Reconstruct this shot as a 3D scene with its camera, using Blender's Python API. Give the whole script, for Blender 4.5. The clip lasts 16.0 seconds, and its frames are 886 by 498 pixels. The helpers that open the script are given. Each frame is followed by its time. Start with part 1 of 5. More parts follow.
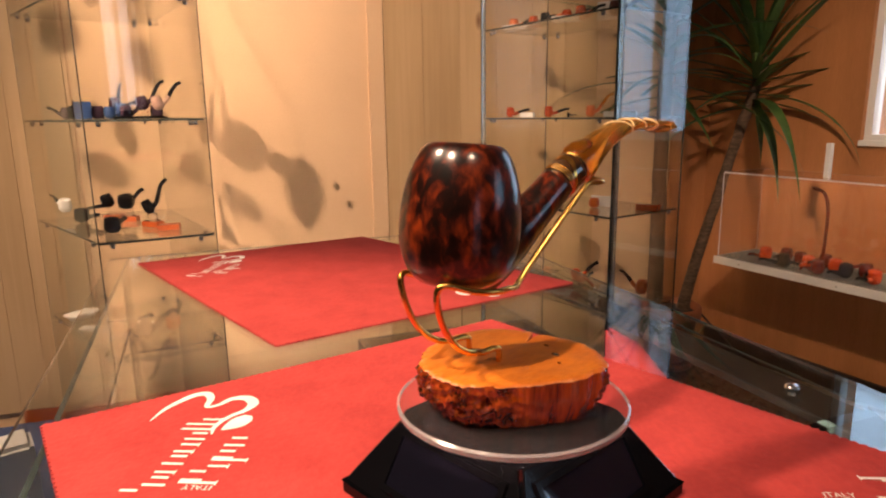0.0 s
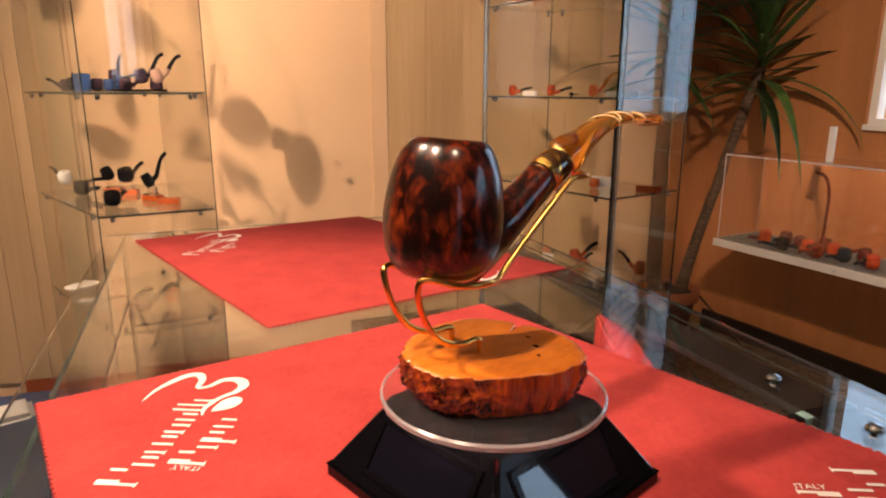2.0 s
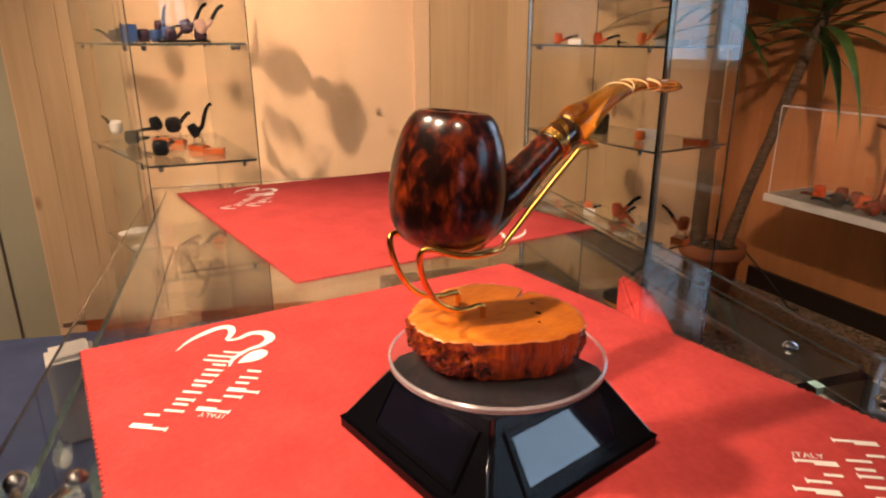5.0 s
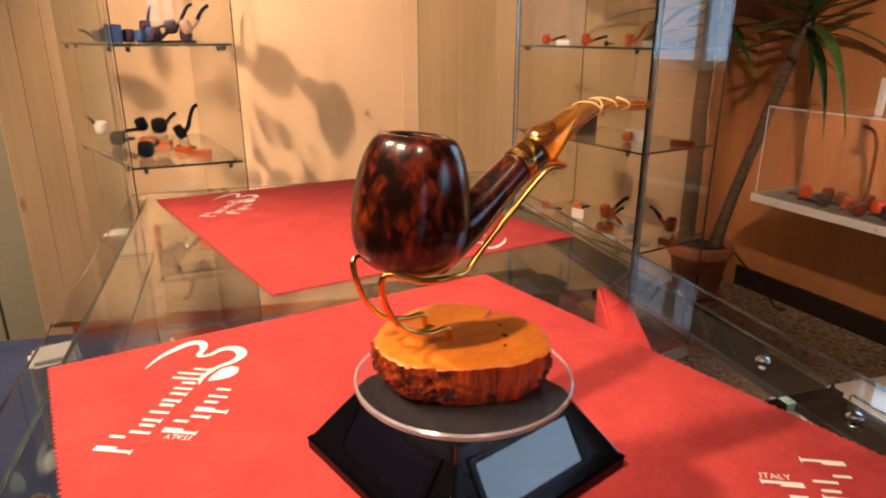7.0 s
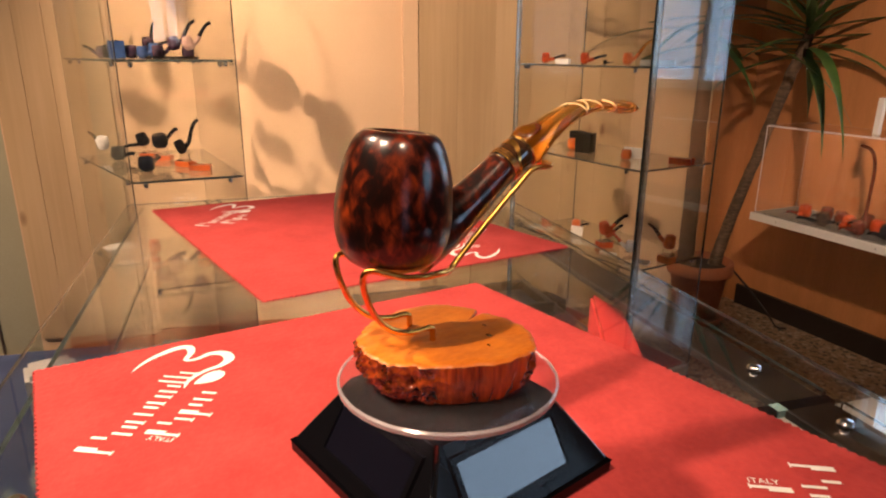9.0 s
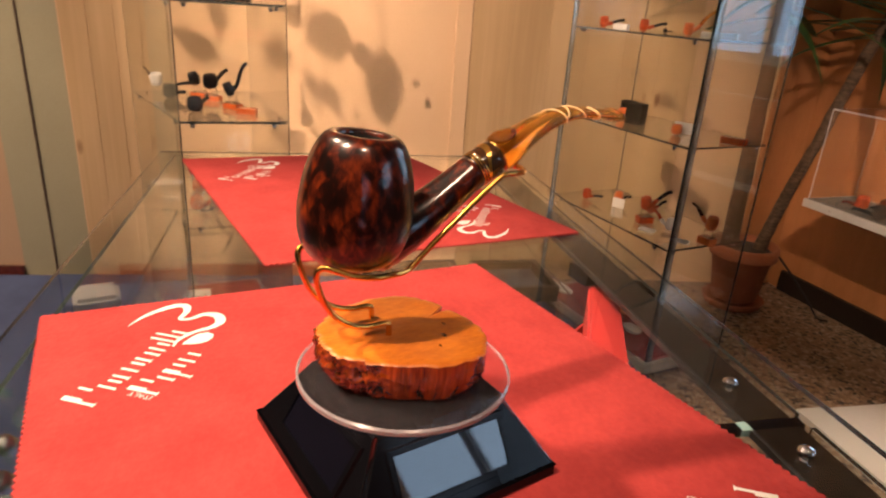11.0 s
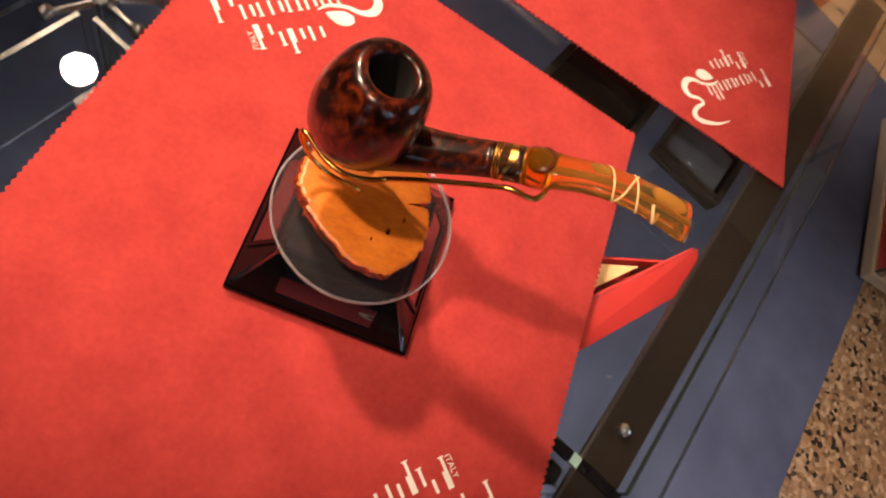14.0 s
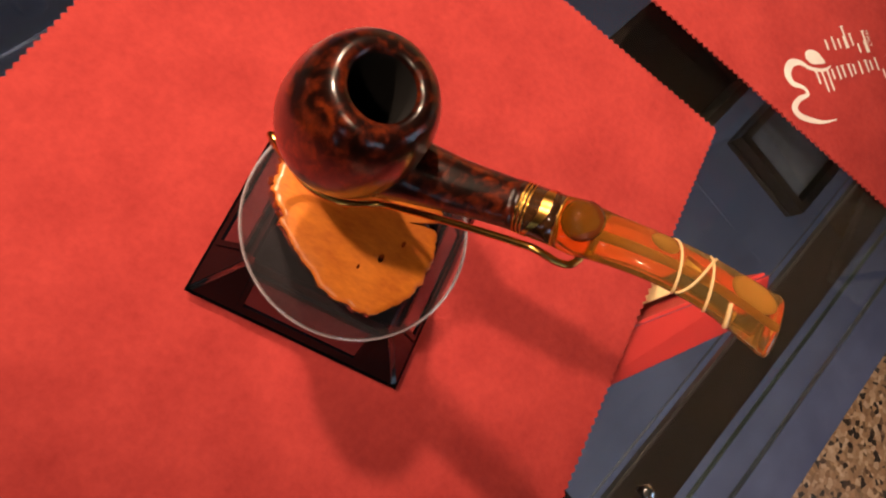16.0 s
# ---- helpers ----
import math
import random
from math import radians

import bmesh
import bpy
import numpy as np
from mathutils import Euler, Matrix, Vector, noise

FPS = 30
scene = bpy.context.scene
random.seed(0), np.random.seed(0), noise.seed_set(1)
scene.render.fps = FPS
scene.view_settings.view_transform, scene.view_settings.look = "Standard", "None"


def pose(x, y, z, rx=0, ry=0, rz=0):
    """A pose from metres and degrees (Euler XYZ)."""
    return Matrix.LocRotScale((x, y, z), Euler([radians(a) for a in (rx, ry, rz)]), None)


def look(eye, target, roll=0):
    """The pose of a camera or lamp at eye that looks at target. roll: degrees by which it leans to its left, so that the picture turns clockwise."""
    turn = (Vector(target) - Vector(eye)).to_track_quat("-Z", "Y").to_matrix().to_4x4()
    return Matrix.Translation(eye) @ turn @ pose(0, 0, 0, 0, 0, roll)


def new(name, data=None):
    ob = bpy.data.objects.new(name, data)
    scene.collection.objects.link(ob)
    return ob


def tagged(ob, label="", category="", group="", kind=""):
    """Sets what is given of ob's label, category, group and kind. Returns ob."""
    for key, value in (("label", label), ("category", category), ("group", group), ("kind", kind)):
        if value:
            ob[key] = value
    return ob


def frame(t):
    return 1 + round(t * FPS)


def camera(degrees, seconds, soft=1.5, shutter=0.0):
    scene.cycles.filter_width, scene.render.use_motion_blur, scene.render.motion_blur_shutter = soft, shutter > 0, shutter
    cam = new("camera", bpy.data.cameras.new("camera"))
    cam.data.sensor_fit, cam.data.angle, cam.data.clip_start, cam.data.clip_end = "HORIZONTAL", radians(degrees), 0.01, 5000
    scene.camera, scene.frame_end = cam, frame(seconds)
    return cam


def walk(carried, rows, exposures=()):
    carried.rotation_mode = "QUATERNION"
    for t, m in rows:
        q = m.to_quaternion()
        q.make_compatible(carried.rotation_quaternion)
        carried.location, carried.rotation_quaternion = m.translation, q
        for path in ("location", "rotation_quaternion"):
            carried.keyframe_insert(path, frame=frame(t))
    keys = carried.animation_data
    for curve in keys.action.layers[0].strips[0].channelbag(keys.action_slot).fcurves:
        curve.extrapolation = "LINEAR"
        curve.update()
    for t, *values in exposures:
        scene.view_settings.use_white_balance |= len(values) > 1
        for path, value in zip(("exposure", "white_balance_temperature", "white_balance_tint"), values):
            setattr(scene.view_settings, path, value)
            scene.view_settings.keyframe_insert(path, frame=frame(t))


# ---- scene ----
cam = camera(69.2, 16.0, soft=2.1, shutter=0.4)
PATH = [
    (0, (-0.018, -0.243, 1.076), (-0.091, 1.714, 0.666), -0.8),
    (0.5, (-0.015, -0.242, 1.077), (-0.082, 1.714, 0.664), -0.9),
    (1, (-0.015, -0.244, 1.08), (-0.08, 1.713, 0.672), -0.5),
    (1.5, (-0.012, -0.245, 1.082), (-0.076, 1.708, 0.656), -0.3),
    (2, (-0.011, -0.245, 1.083), (-0.088, 1.695, 0.601), 0.1),
    (2.5, (-0.007, -0.244, 1.086), (-0.117, 1.685, 0.567), -0.2),
    (3, (-0.005, -0.245, 1.09), (-0.141, 1.674, 0.542), 0.2),
    (3.5, (-0.001, -0.249, 1.092), (-0.183, 1.659, 0.518), -0.1),
    (4, (0.002, -0.25, 1.092), (-0.21, 1.645, 0.488), -0.1),
    (6.5, (0.011, -0.245, 1.097), (-0.192, 1.639, 0.458), -0.3),
    (7, (0.015, -0.243, 1.101), (-0.17, 1.644, 0.463), 0.0),
    (7.5, (0.017, -0.245, 1.102), (-0.172, 1.638, 0.455), 0.3),
    (8, (0.018, -0.245, 1.099), (-0.177, 1.631, 0.434), 0.7),
    (8.5, (0.019, -0.245, 1.096), (-0.178, 1.647, 0.477), 0.3),
    (9, (0.022, -0.244, 1.093), (-0.168, 1.66, 0.511), 0.3),
    (9.2, (0.024, -0.243, 1.093), (-0.161, 1.664, 0.517), 0.5),
    (11.3, (0.064, -0.238, 1.124), (-0.328, 1.559, 0.338), 5.9),
    (11.5, (0.073, -0.243, 1.132), (-0.409, 1.505, 0.286), 7.2),
    (12, (0.111, -0.237, 1.158), (-0.371, 1.369, 0.069), 13.3),
    (12.5, (0.113, -0.22, 1.194), (-0.303, 1.263, -0.083), 21.9),
    (13, (0.11, -0.187, 1.218), (-0.31, 1.052, -0.294), 31.6),
    (13.5, (0.101, -0.153, 1.243), (-0.256, 0.922, -0.406), 40.7),
    (14, (0.079, -0.117, 1.256), (-0.208, 0.774, -0.512), 47.6),
    (14.5, (0.068, -0.089, 1.256), (-0.12, 0.646, -0.594), 54.6),
    (15, (0.055, -0.071, 1.245), (-0.084, 0.618, -0.628), 59.9),
    (15.5, (0.041, -0.065, 1.232), (-0.108, 0.608, -0.645), 59.5),
    (16, (0.034, -0.061, 1.215), (-0.072, 0.621, -0.662), 62.4),
]

EXPOSURES = [(0.0, -0.11), (8.0, 0.07), (11.5, 0.07), (12.5, 0.0), (14.0, -0.24), (16.0, -0.50)]
walk(cam, [(t, look(eye, target, roll)) for t, eye, target, roll in PATH], EXPOSURES)

# ---- world and light ----
world = bpy.data.worlds.new("world")
scene.world = world
world.use_nodes = True
wn = world.node_tree.nodes
sky = wn.new("ShaderNodeTexSky")
sky.sky_type, sky.sun_disc = "NISHITA", False
sky.sun_elevation, sky.sun_rotation = radians(25), radians(120)
world.node_tree.links.new(sky.outputs[0], wn["Background"].inputs[0])
wn["Background"].inputs[1].default_value = 0.12

CEIL = 2.75


def lamp(kind, name, m, power, colour, size=0.05, spot=None, blend=0.6):
    data = bpy.data.lights.new(name, kind)
    data.energy, data.color = power, colour
    if kind == "AREA":
        data.shape, data.size = "DISK", size
    else:
        data.shadow_soft_size = size
    if kind == "SPOT":
        data.spot_size, data.spot_blend = radians(spot), blend
    ob = new(name, data)
    ob.matrix_world = m
    return ob


WARM = (1.0, 0.70, 0.49)
# Fourth, sixth and seventh are added to brighten floor, left wall and east wall.
SPOTS = [((-0.64, -0.66, 2.62), (-0.26, 0.06, 0.92), 222, 29, 0.05), ((-1.24, 0.03, 2.62), (-0.26, 0.06, 0.92), 258, 26, 0.05),
         ((0.5, -0.85, 2.62), (-0.20, 0.16, 0.92), 45, 29, 0.05),
         ((1.0, -0.6, 2.62), (0.84, 0.60, 0.0), 510, 43, 0.07), ((-1.2, -0.3, 2.62), (-0.63, 2.10, 1.18), 378, 46, 0.018),
         ((-2.3, 0.3, 2.62), (-2.1, 1.2, 0.2), 310, 70, 0.05), ((0.35, -0.35, 2.62), (1.50, 1.98, 0.95), 250, 33, 0.05)]

# ---- materials ----


def material(name):
    m = bpy.data.materials.new(name)
    m.use_nodes = True
    return m, m.node_tree, m.node_tree.nodes["Principled BSDF"]


def ramp(nt, fac, stops):
    r = nt.nodes.new("ShaderNodeValToRGB")
    while len(r.color_ramp.elements) < len(stops):
        r.color_ramp.elements.new(0.5)
    for e, (p, c) in zip(r.color_ramp.elements, stops):
        e.position, e.color = p, (*c, 1)
    nt.links.new(fac, r.inputs[0])
    return r.outputs[0]


def coords(nt, scale=(1, 1, 1)):
    tc, mp = nt.nodes.new("ShaderNodeTexCoord"), nt.nodes.new("ShaderNodeMapping")
    mp.inputs["Scale"].default_value = scale
    nt.links.new(tc.outputs["Object"], mp.inputs[0])
    return mp.outputs[0]


def noise_tex(nt, vec, scale, detail=6, rough=0.55, distort=0.0):
    n = nt.nodes.new("ShaderNodeTexNoise")
    n.inputs["Scale"].default_value, n.inputs["Detail"].default_value = scale, detail
    n.inputs["Roughness"].default_value, n.inputs["Distortion"].default_value = rough, distort
    nt.links.new(vec, n.inputs["Vector"])
    return n.outputs["Fac"]


def bump(nt, bsdf, height, strength, dist=0.001):
    b = nt.nodes.new("ShaderNodeBump")
    b.inputs["Strength"].default_value, b.inputs["Distance"].default_value = strength, dist
    nt.links.new(height, b.inputs["Height"])
    nt.links.new(b.outputs[0], bsdf.inputs["Normal"])


def mottled(name, dark, light, scale, rough=0.5, fine=200, bumps=0.2, metal=0.0, coat=0.0, stretch=(1, 1, 1), lo=0.35, hi=0.65, dist=0.001):
    """A surface whose colour drifts between two tones at two scales, with fine relief."""
    m, nt, b = material(name)
    v = coords(nt, stretch)
    big, small = noise_tex(nt, v, scale), noise_tex(nt, v, fine, 3)
    mix = nt.nodes.new("ShaderNodeMath")
    mix.operation = "MULTIPLY_ADD"
    mix.inputs[1].default_value, mix.inputs[2].default_value = 0.35, 0.0
    nt.links.new(small, mix.inputs[0])
    add = nt.nodes.new("ShaderNodeMath")
    add.operation = "MULTIPLY_ADD"
    add.inputs[1].default_value = 0.65
    nt.links.new(big, add.inputs[0])
    nt.links.new(mix.outputs[0], add.inputs[2])
    nt.links.new(ramp(nt, add.outputs[0], [(lo, dark), (hi, light)]), b.inputs["Base Color"])
    b.inputs["Roughness"].default_value, b.inputs["Metallic"].default_value = rough, metal
    b.inputs["Coat Weight"].default_value = coat
    b.inputs["Coat Roughness"].default_value = 0.05
    if bumps:
        bump(nt, b, small, bumps, dist)
    return m


def plain(name, colour, rough=0.5, metal=0.0, trans=0.0, ior=1.45, coat=0.0):
    m, nt, b = material(name)
    v = coords(nt)
    n = noise_tex(nt, v, 60, 3)
    dark = tuple(c * 0.85 for c in colour)
    nt.links.new(ramp(nt, n, [(0.35, dark), (0.65, colour)]), b.inputs["Base Color"])
    b.inputs["Roughness"].default_value, b.inputs["Metallic"].default_value = rough, metal
    b.inputs["Transmission Weight"].default_value, b.inputs["IOR"].default_value = trans, ior
    b.inputs["Coat Weight"].default_value = coat
    return m


def glass(name, colour=(0.97, 0.99, 0.98), rough=0.0, ior=1.5):
    m, nt, b = material(name)
    b.inputs["Base Color"].default_value = (*colour, 1)
    b.inputs["Roughness"].default_value, b.inputs["IOR"].default_value = rough, ior
    b.inputs["Transmission Weight"].default_value = 1.0
    return m


def briar():
    """Flame-grained briar: soft clouds, finer mottling and short dark flecks."""
    m, nt, b = material("polished_briar")
    v = coords(nt, (1, 1, 0.60))
    cloud, mott = noise_tex(nt, v, 88, 3, 0.5, 0.4), noise_tex(nt, v, 280, 4, 0.5, 0.5)
    fleck = noise_tex(nt, coords(nt, (1, 1, 0.25)), 700, 3, 0.6)
    a = nt.nodes.new("ShaderNodeMath")
    a.operation = "MULTIPLY_ADD"
    a.inputs[1].default_value = 0.90
    nt.links.new(mott, a.inputs[0])
    soft_ = nt.nodes.new("ShaderNodeMath")
    soft_.operation = "MULTIPLY"
    soft_.inputs[1].default_value = 0.66
    nt.links.new(cloud, soft_.inputs[0])
    nt.links.new(soft_.outputs[0], a.inputs[2])
    c = nt.nodes.new("ShaderNodeMath")
    c.operation = "MULTIPLY_ADD"
    c.inputs[1].default_value = 0.16
    nt.links.new(fleck, c.inputs[0])
    nt.links.new(a.outputs[0], c.inputs[2])
    k_ = nt.nodes.new("ShaderNodeMath")
    k_.operation = "MULTIPLY"
    k_.inputs[1].default_value = 0.85
    nt.links.new(c.outputs[0], k_.inputs[0])
    col = ramp(nt, k_.outputs[0], [(0.56, (0.004, 0.0014, 0.001)), (0.70, (0.012, 0.0026, 0.0015)), (0.80, (0.060, 0.0082, 0.0026)), (0.98, (0.19, 0.027, 0.0045))])
    nt.links.new(col, b.inputs["Base Color"])
    b.inputs["Roughness"].default_value = 0.3
    b.inputs["Specular IOR Level"].default_value = 0.2
    b.inputs["Coat Weight"].default_value, b.inputs["Coat Roughness"].default_value = 1.0, 0.17
    return m


def amber():
    """Clear amber acrylic: deep orange by the band, paler towards the lip, with darker drifts."""
    m, nt, b = material("amber_acrylic")
    n = noise_tex(nt, coords(nt, (0.5, 1, 1)), 90, 3, 0.5, 1.2)
    tc, sep = nt.nodes.new("ShaderNodeTexCoord"), nt.nodes.new("ShaderNodeSeparateXYZ")
    nt.links.new(tc.outputs["Object"], sep.inputs[0])
    along = nt.nodes.new("ShaderNodeMapRange")
    along.inputs[1].default_value, along.inputs[2].default_value = 0.036, 0.075
    nt.links.new(sep.outputs[0], along.inputs[0])
    add = nt.nodes.new("ShaderNodeMath")
    add.operation = "MULTIPLY_ADD"
    add.inputs[1].default_value = 0.5
    nt.links.new(n, add.inputs[0])
    nt.links.new(along.outputs[0], add.inputs[2])
    nt.links.new(ramp(nt, add.outputs[0], [(0.22, (0.95, 0.28, 0.012)), (0.55, (1.0, 0.43, 0.035)), (0.95, (1.0, 0.62, 0.17))]), b.inputs["Base Color"])
    b.inputs["Transmission Weight"].default_value = 0.92
    b.inputs["Roughness"].default_value, b.inputs["IOR"].default_value = 0.06, 1.36
    b.inputs["Coat Weight"].default_value = 0.3
    return m


def terrazzo():
    m, nt, b = material("terrazzo")
    v = coords(nt)
    vor = nt.nodes.new("ShaderNodeTexVoronoi")
    vor.inputs["Scale"].default_value = 80
    vor.inputs["Randomness"].default_value = 1.0
    nt.links.new(v, vor.inputs["Vector"])
    sep = nt.nodes.new("ShaderNodeSeparateColor")
    nt.links.new(vor.outputs["Color"], sep.inputs[0])
    col = ramp(nt, sep.outputs[0], [(0.0, (0.018, 0.016, 0.015)), (0.11, (0.022, 0.018, 0.016)), (0.13, (0.13, 0.085, 0.053)), (0.3, (0.33, 0.225, 0.14)), (0.55, (0.24, 0.155, 0.095)), (0.8, (0.40, 0.30, 0.205)), (1.0, (0.48, 0.39, 0.30))])
    grain = ramp(nt, noise_tex(nt, v, 40, 5), [(0.3, (0.72, 0.7, 0.68)), (0.7, (1, 1, 1))])
    mix = nt.nodes.new("ShaderNodeMix")
    mix.data_type, mix.blend_type = "RGBA", "MULTIPLY"
    mix.inputs[0].default_value = 1.0
    nt.links.new(col, mix.inputs[6])
    nt.links.new(grain, mix.inputs[7])
    nt.links.new(mix.outputs[2], b.inputs["Base Color"])
    b.inputs["Roughness"].default_value = 0.35
    return m


BRIAR, AMBER, TERRAZZO = briar(), amber(), terrazzo()
CLOTH = mottled("red_suede", (0.285, 0.019, 0.018), (0.455, 0.046, 0.040), 30, 0.95, 300, 0.7, lo=0.29, hi=0.71)
INK = plain("white_print", (0.82, 0.78, 0.74), 0.7)
GLASS = glass("clear_glass")
EDGE = plain("glass_edge", (0.14, 0.18, 0.18), 0.12, trans=0.7)
RIM = plain("acrylic_edge", (0.72, 0.66, 0.68), 0.3, trans=0.3)
PLATE = plain("hazy_clear_acrylic", (0.95, 0.90, 0.94), 0.02, trans=0.991, ior=1.25)
DARKEDGE = plain("dark_glass_edge", (0.035, 0.05, 0.05), 0.12, trans=0.5)
THIN = glass("clear_vitrine_glass", (0.888, 0.885, 0.86), 0.0, 1.22)
PALEEDGE = plain("pale_glass_edge", (0.42, 0.40, 0.34), 0.15, trans=0.8)
TEAL = plain("pale_teal_glass", (0.15, 0.24, 0.24), 0.15)
REFLECT_BLUE = plain("blue_reflection_glass", (0.60, 0.68, 0.72), 0.05, trans=0.85)
GREYPANE = glass("grey_vitrine_glass", (0.88, 0.88, 0.86))
ACRYLIC = glass("clear_acrylic", (0.99, 0.97, 0.98), 0.02, 1.49)
FROST = plain("frosted_acrylic_edge", (0.86, 0.76, 0.82), 0.18, trans=0.75)
BLACK = plain("black_plastic", (0.003, 0.003, 0.004), 0.09)
BLACK.node_tree.nodes["Principled BSDF"].inputs["Specular IOR Level"].default_value = 0.12
RIDGE = plain("polished_black_edge", (0.004, 0.004, 0.005), 0.06, coat=1.0)
SOLAR = plain("solar_cell", (0.004, 0.004, 0.008), 0.03, coat=1.0)
SOLAR.node_tree.nodes["Principled BSDF"].inputs["Coat IOR"].default_value = 1.65
GOLD = plain("brass_wire", (1.0, 0.53, 0.12), 0.22, 1.0)
CHROME = plain("chrome", (0.75, 0.75, 0.76), 0.12, 1.0)
WOOD = mottled("sanded_burl", (0.45, 0.105, 0.009), (0.68, 0.205, 0.020), 60, 0.32, 300, 0.15, coat=0.5, stretch=(1, 2.2, 1))
BARK = mottled("lacquered_bark", (0.020, 0.005, 0.002), (0.34, 0.055, 0.011), 150, 0.12, 500, 0.06, coat=1.0, lo=0.40, hi=0.62)
CUT = mottled("lacquered_cut_wood", (0.075, 0.011, 0.002), (0.50, 0.080, 0.006), 70, 0.10, 420, 0.0, coat=1.0, stretch=(1, 1, 0.12), lo=0.36, hi=0.66)
AGED = mottled("aged_briar", (0.05, 0.009, 0.006), (0.16, 0.026, 0.012), 60, 0.25, 300, 0.05, coat=0.5)
PEACH = mottled("peach_paint", (0.66, 0.445, 0.265), (0.73, 0.50, 0.31), 1.6, 0.8, 240, 0.08)
ORANGE = mottled("ochre_veneer", (0.34, 0.135, 0.045), (0.47, 0.195, 0.068), 1.6, 0.6, 60, 0.05, stretch=(6, 6, 0.5))
UMBER = mottled("umber_paint", (0.055, 0.034, 0.022), (0.085, 0.052, 0.032), 2.0, 0.7, 200, 0.08)
GREEN = mottled("sage_paint", (0.34, 0.31, 0.2), (0.4, 0.37, 0.25), 2.0, 0.8, 200, 0.08)
WHITE = mottled("white_paint", (0.7, 0.68, 0.64), (0.8, 0.78, 0.74), 3, 0.6, 150, 0.1)
GREYWHITE = mottled("grey_white_paint", (0.29, 0.27, 0.245), (0.36, 0.335, 0.305), 3, 0.6, 150, 0.1)
CEILING = mottled("ceiling_paint", (0.21, 0.18, 0.145), (0.26, 0.225, 0.18), 2, 0.9, 150, 0.1)
CARPET = mottled("blue_carpet", (0.045, 0.066, 0.15), (0.080, 0.112, 0.23), 6, 0.95, 500, 0.8)
SKIRT = plain("dark_skirting", (0.02, 0.013, 0.01), 0.45)
VELVET = mottled("red_velvet", (0.20, 0.009, 0.012), (0.27, 0.014, 0.017), 12, 0.95, 600, 0.5)
REDCARD = mottled("red_card", (0.30, 0.014, 0.014), (0.36, 0.020, 0.018), 10, 0.6, 300, 0.05)
BEIGE = mottled("kraft_print", (0.55, 0.42, 0.2), (0.62, 0.49, 0.26), 10, 0.6, 200, 0.05)
DARKBOX = plain("black_card", (0.002, 0.002, 0.002), 0.7)
DARKBOX.node_tree.nodes["Principled BSDF"].inputs["Specular IOR Level"].default_value = 0.15
BLUEBOX = plain("blue_card", (0.018, 0.055, 0.17), 0.4)
ORANGEBOX = mottled("orange_card", (0.6, 0.2, 0.03), (0.7, 0.27, 0.05), 20, 0.5, 200, 0.05)
EBONY = plain("black_lacquer", (0.008, 0.008, 0.009), 0.12, coat=0.8)
VULCAN = plain("black_ebonite", (0.012, 0.012, 0.013), 0.25)
CHERRY = mottled("red_briar", (0.26, 0.026, 0.006), (0.50, 0.07, 0.014), 60, 0.25, 300, 0.05, coat=0.6)
TAN = mottled("natural_briar", (0.48, 0.075, 0.010), (0.66, 0.16, 0.022), 60, 0.3, 300, 0.05, coat=0.5)
PLUM = mottled("stained_briar", (0.025, 0.018, 0.045), (0.10, 0.045, 0.06), 60, 0.25, 300, 0.05, coat=0.6)
AMBERWOOD = mottled("orange_wood", (0.34, 0.045, 0.004), (0.50, 0.095, 0.008), 40, 0.35, 200, 0.05, coat=0.4)
PALEPIPE = mottled("pale_rose_lacquer", (0.34, 0.20, 0.16), (0.55, 0.36, 0.29), 60, 0.25, 300, 0.05, coat=0.6)
PAPER = mottled("white_card", (0.74, 0.72, 0.68), (0.82, 0.8, 0.77), 10, 0.7, 200, 0.05)
TERRACOTTA = mottled("terracotta", (0.27, 0.08, 0.032), (0.37, 0.125, 0.052), 9, 0.75, 200, 0.3)
SOIL = mottled("potting_soil", (0.02, 0.014, 0.01), (0.06, 0.04, 0.025), 60, 0.95, 300, 1.0)
STEMBARK = mottled("plant_bark", (0.045, 0.028, 0.018), (0.17, 0.105, 0.062), 34, 0.9, 160, 0.8, stretch=(1, 1, 3), dist=0.004)
LEAF = mottled("yucca_leaf", (0.022, 0.060, 0.014), (0.075, 0.150, 0.032), 9, 0.4, 90, 0.2)
GREYFELT = mottled("grey_felt", (0.085, 0.085, 0.072), (0.125, 0.12, 0.10), 20, 0.95, 400, 0.4)
DARKWOOD = mottled("dark_wood", (0.007, 0.006, 0.005), (0.018, 0.014, 0.011), 14, 0.4, 200, 0.2, stretch=(1, 6, 1))
BRONZE = mottled("bronze_film", (0.004, 0.0028, 0.002), (0.009, 0.006, 0.0042), 12, 0.8, 200, 0.05)
BRONZE.node_tree.nodes["Principled BSDF"].inputs["Specular IOR Level"].default_value = 0.1
SLATE = mottled("slate_felt", (0.06, 0.075, 0.11), (0.10, 0.125, 0.17), 40, 0.95, 400, 0.4)
CABLE = plain("black_cable", (0.015, 0.014, 0.014), 0.5)

# ---- mesh helpers ----


def part(name, bm, mat, parent=None, label="", smooth=False, mats=None):
    me = bpy.data.meshes.new(name)
    if smooth:
        for f in bm.faces:
            f.smooth = True
    bm.to_mesh(me)
    bm.free()
    for m in (mats or [mat]):
        me.materials.append(m)
    ob = new(name, me)
    if parent is not None:
        ob.parent = parent
    if label:
        ob["label"] = label
    return ob


def thing(name, m, label, category, group="", kind=""):
    e = new(name)
    e.empty_display_size = 0.02
    e.matrix_world = m
    return tagged(e, label, category, group, kind)


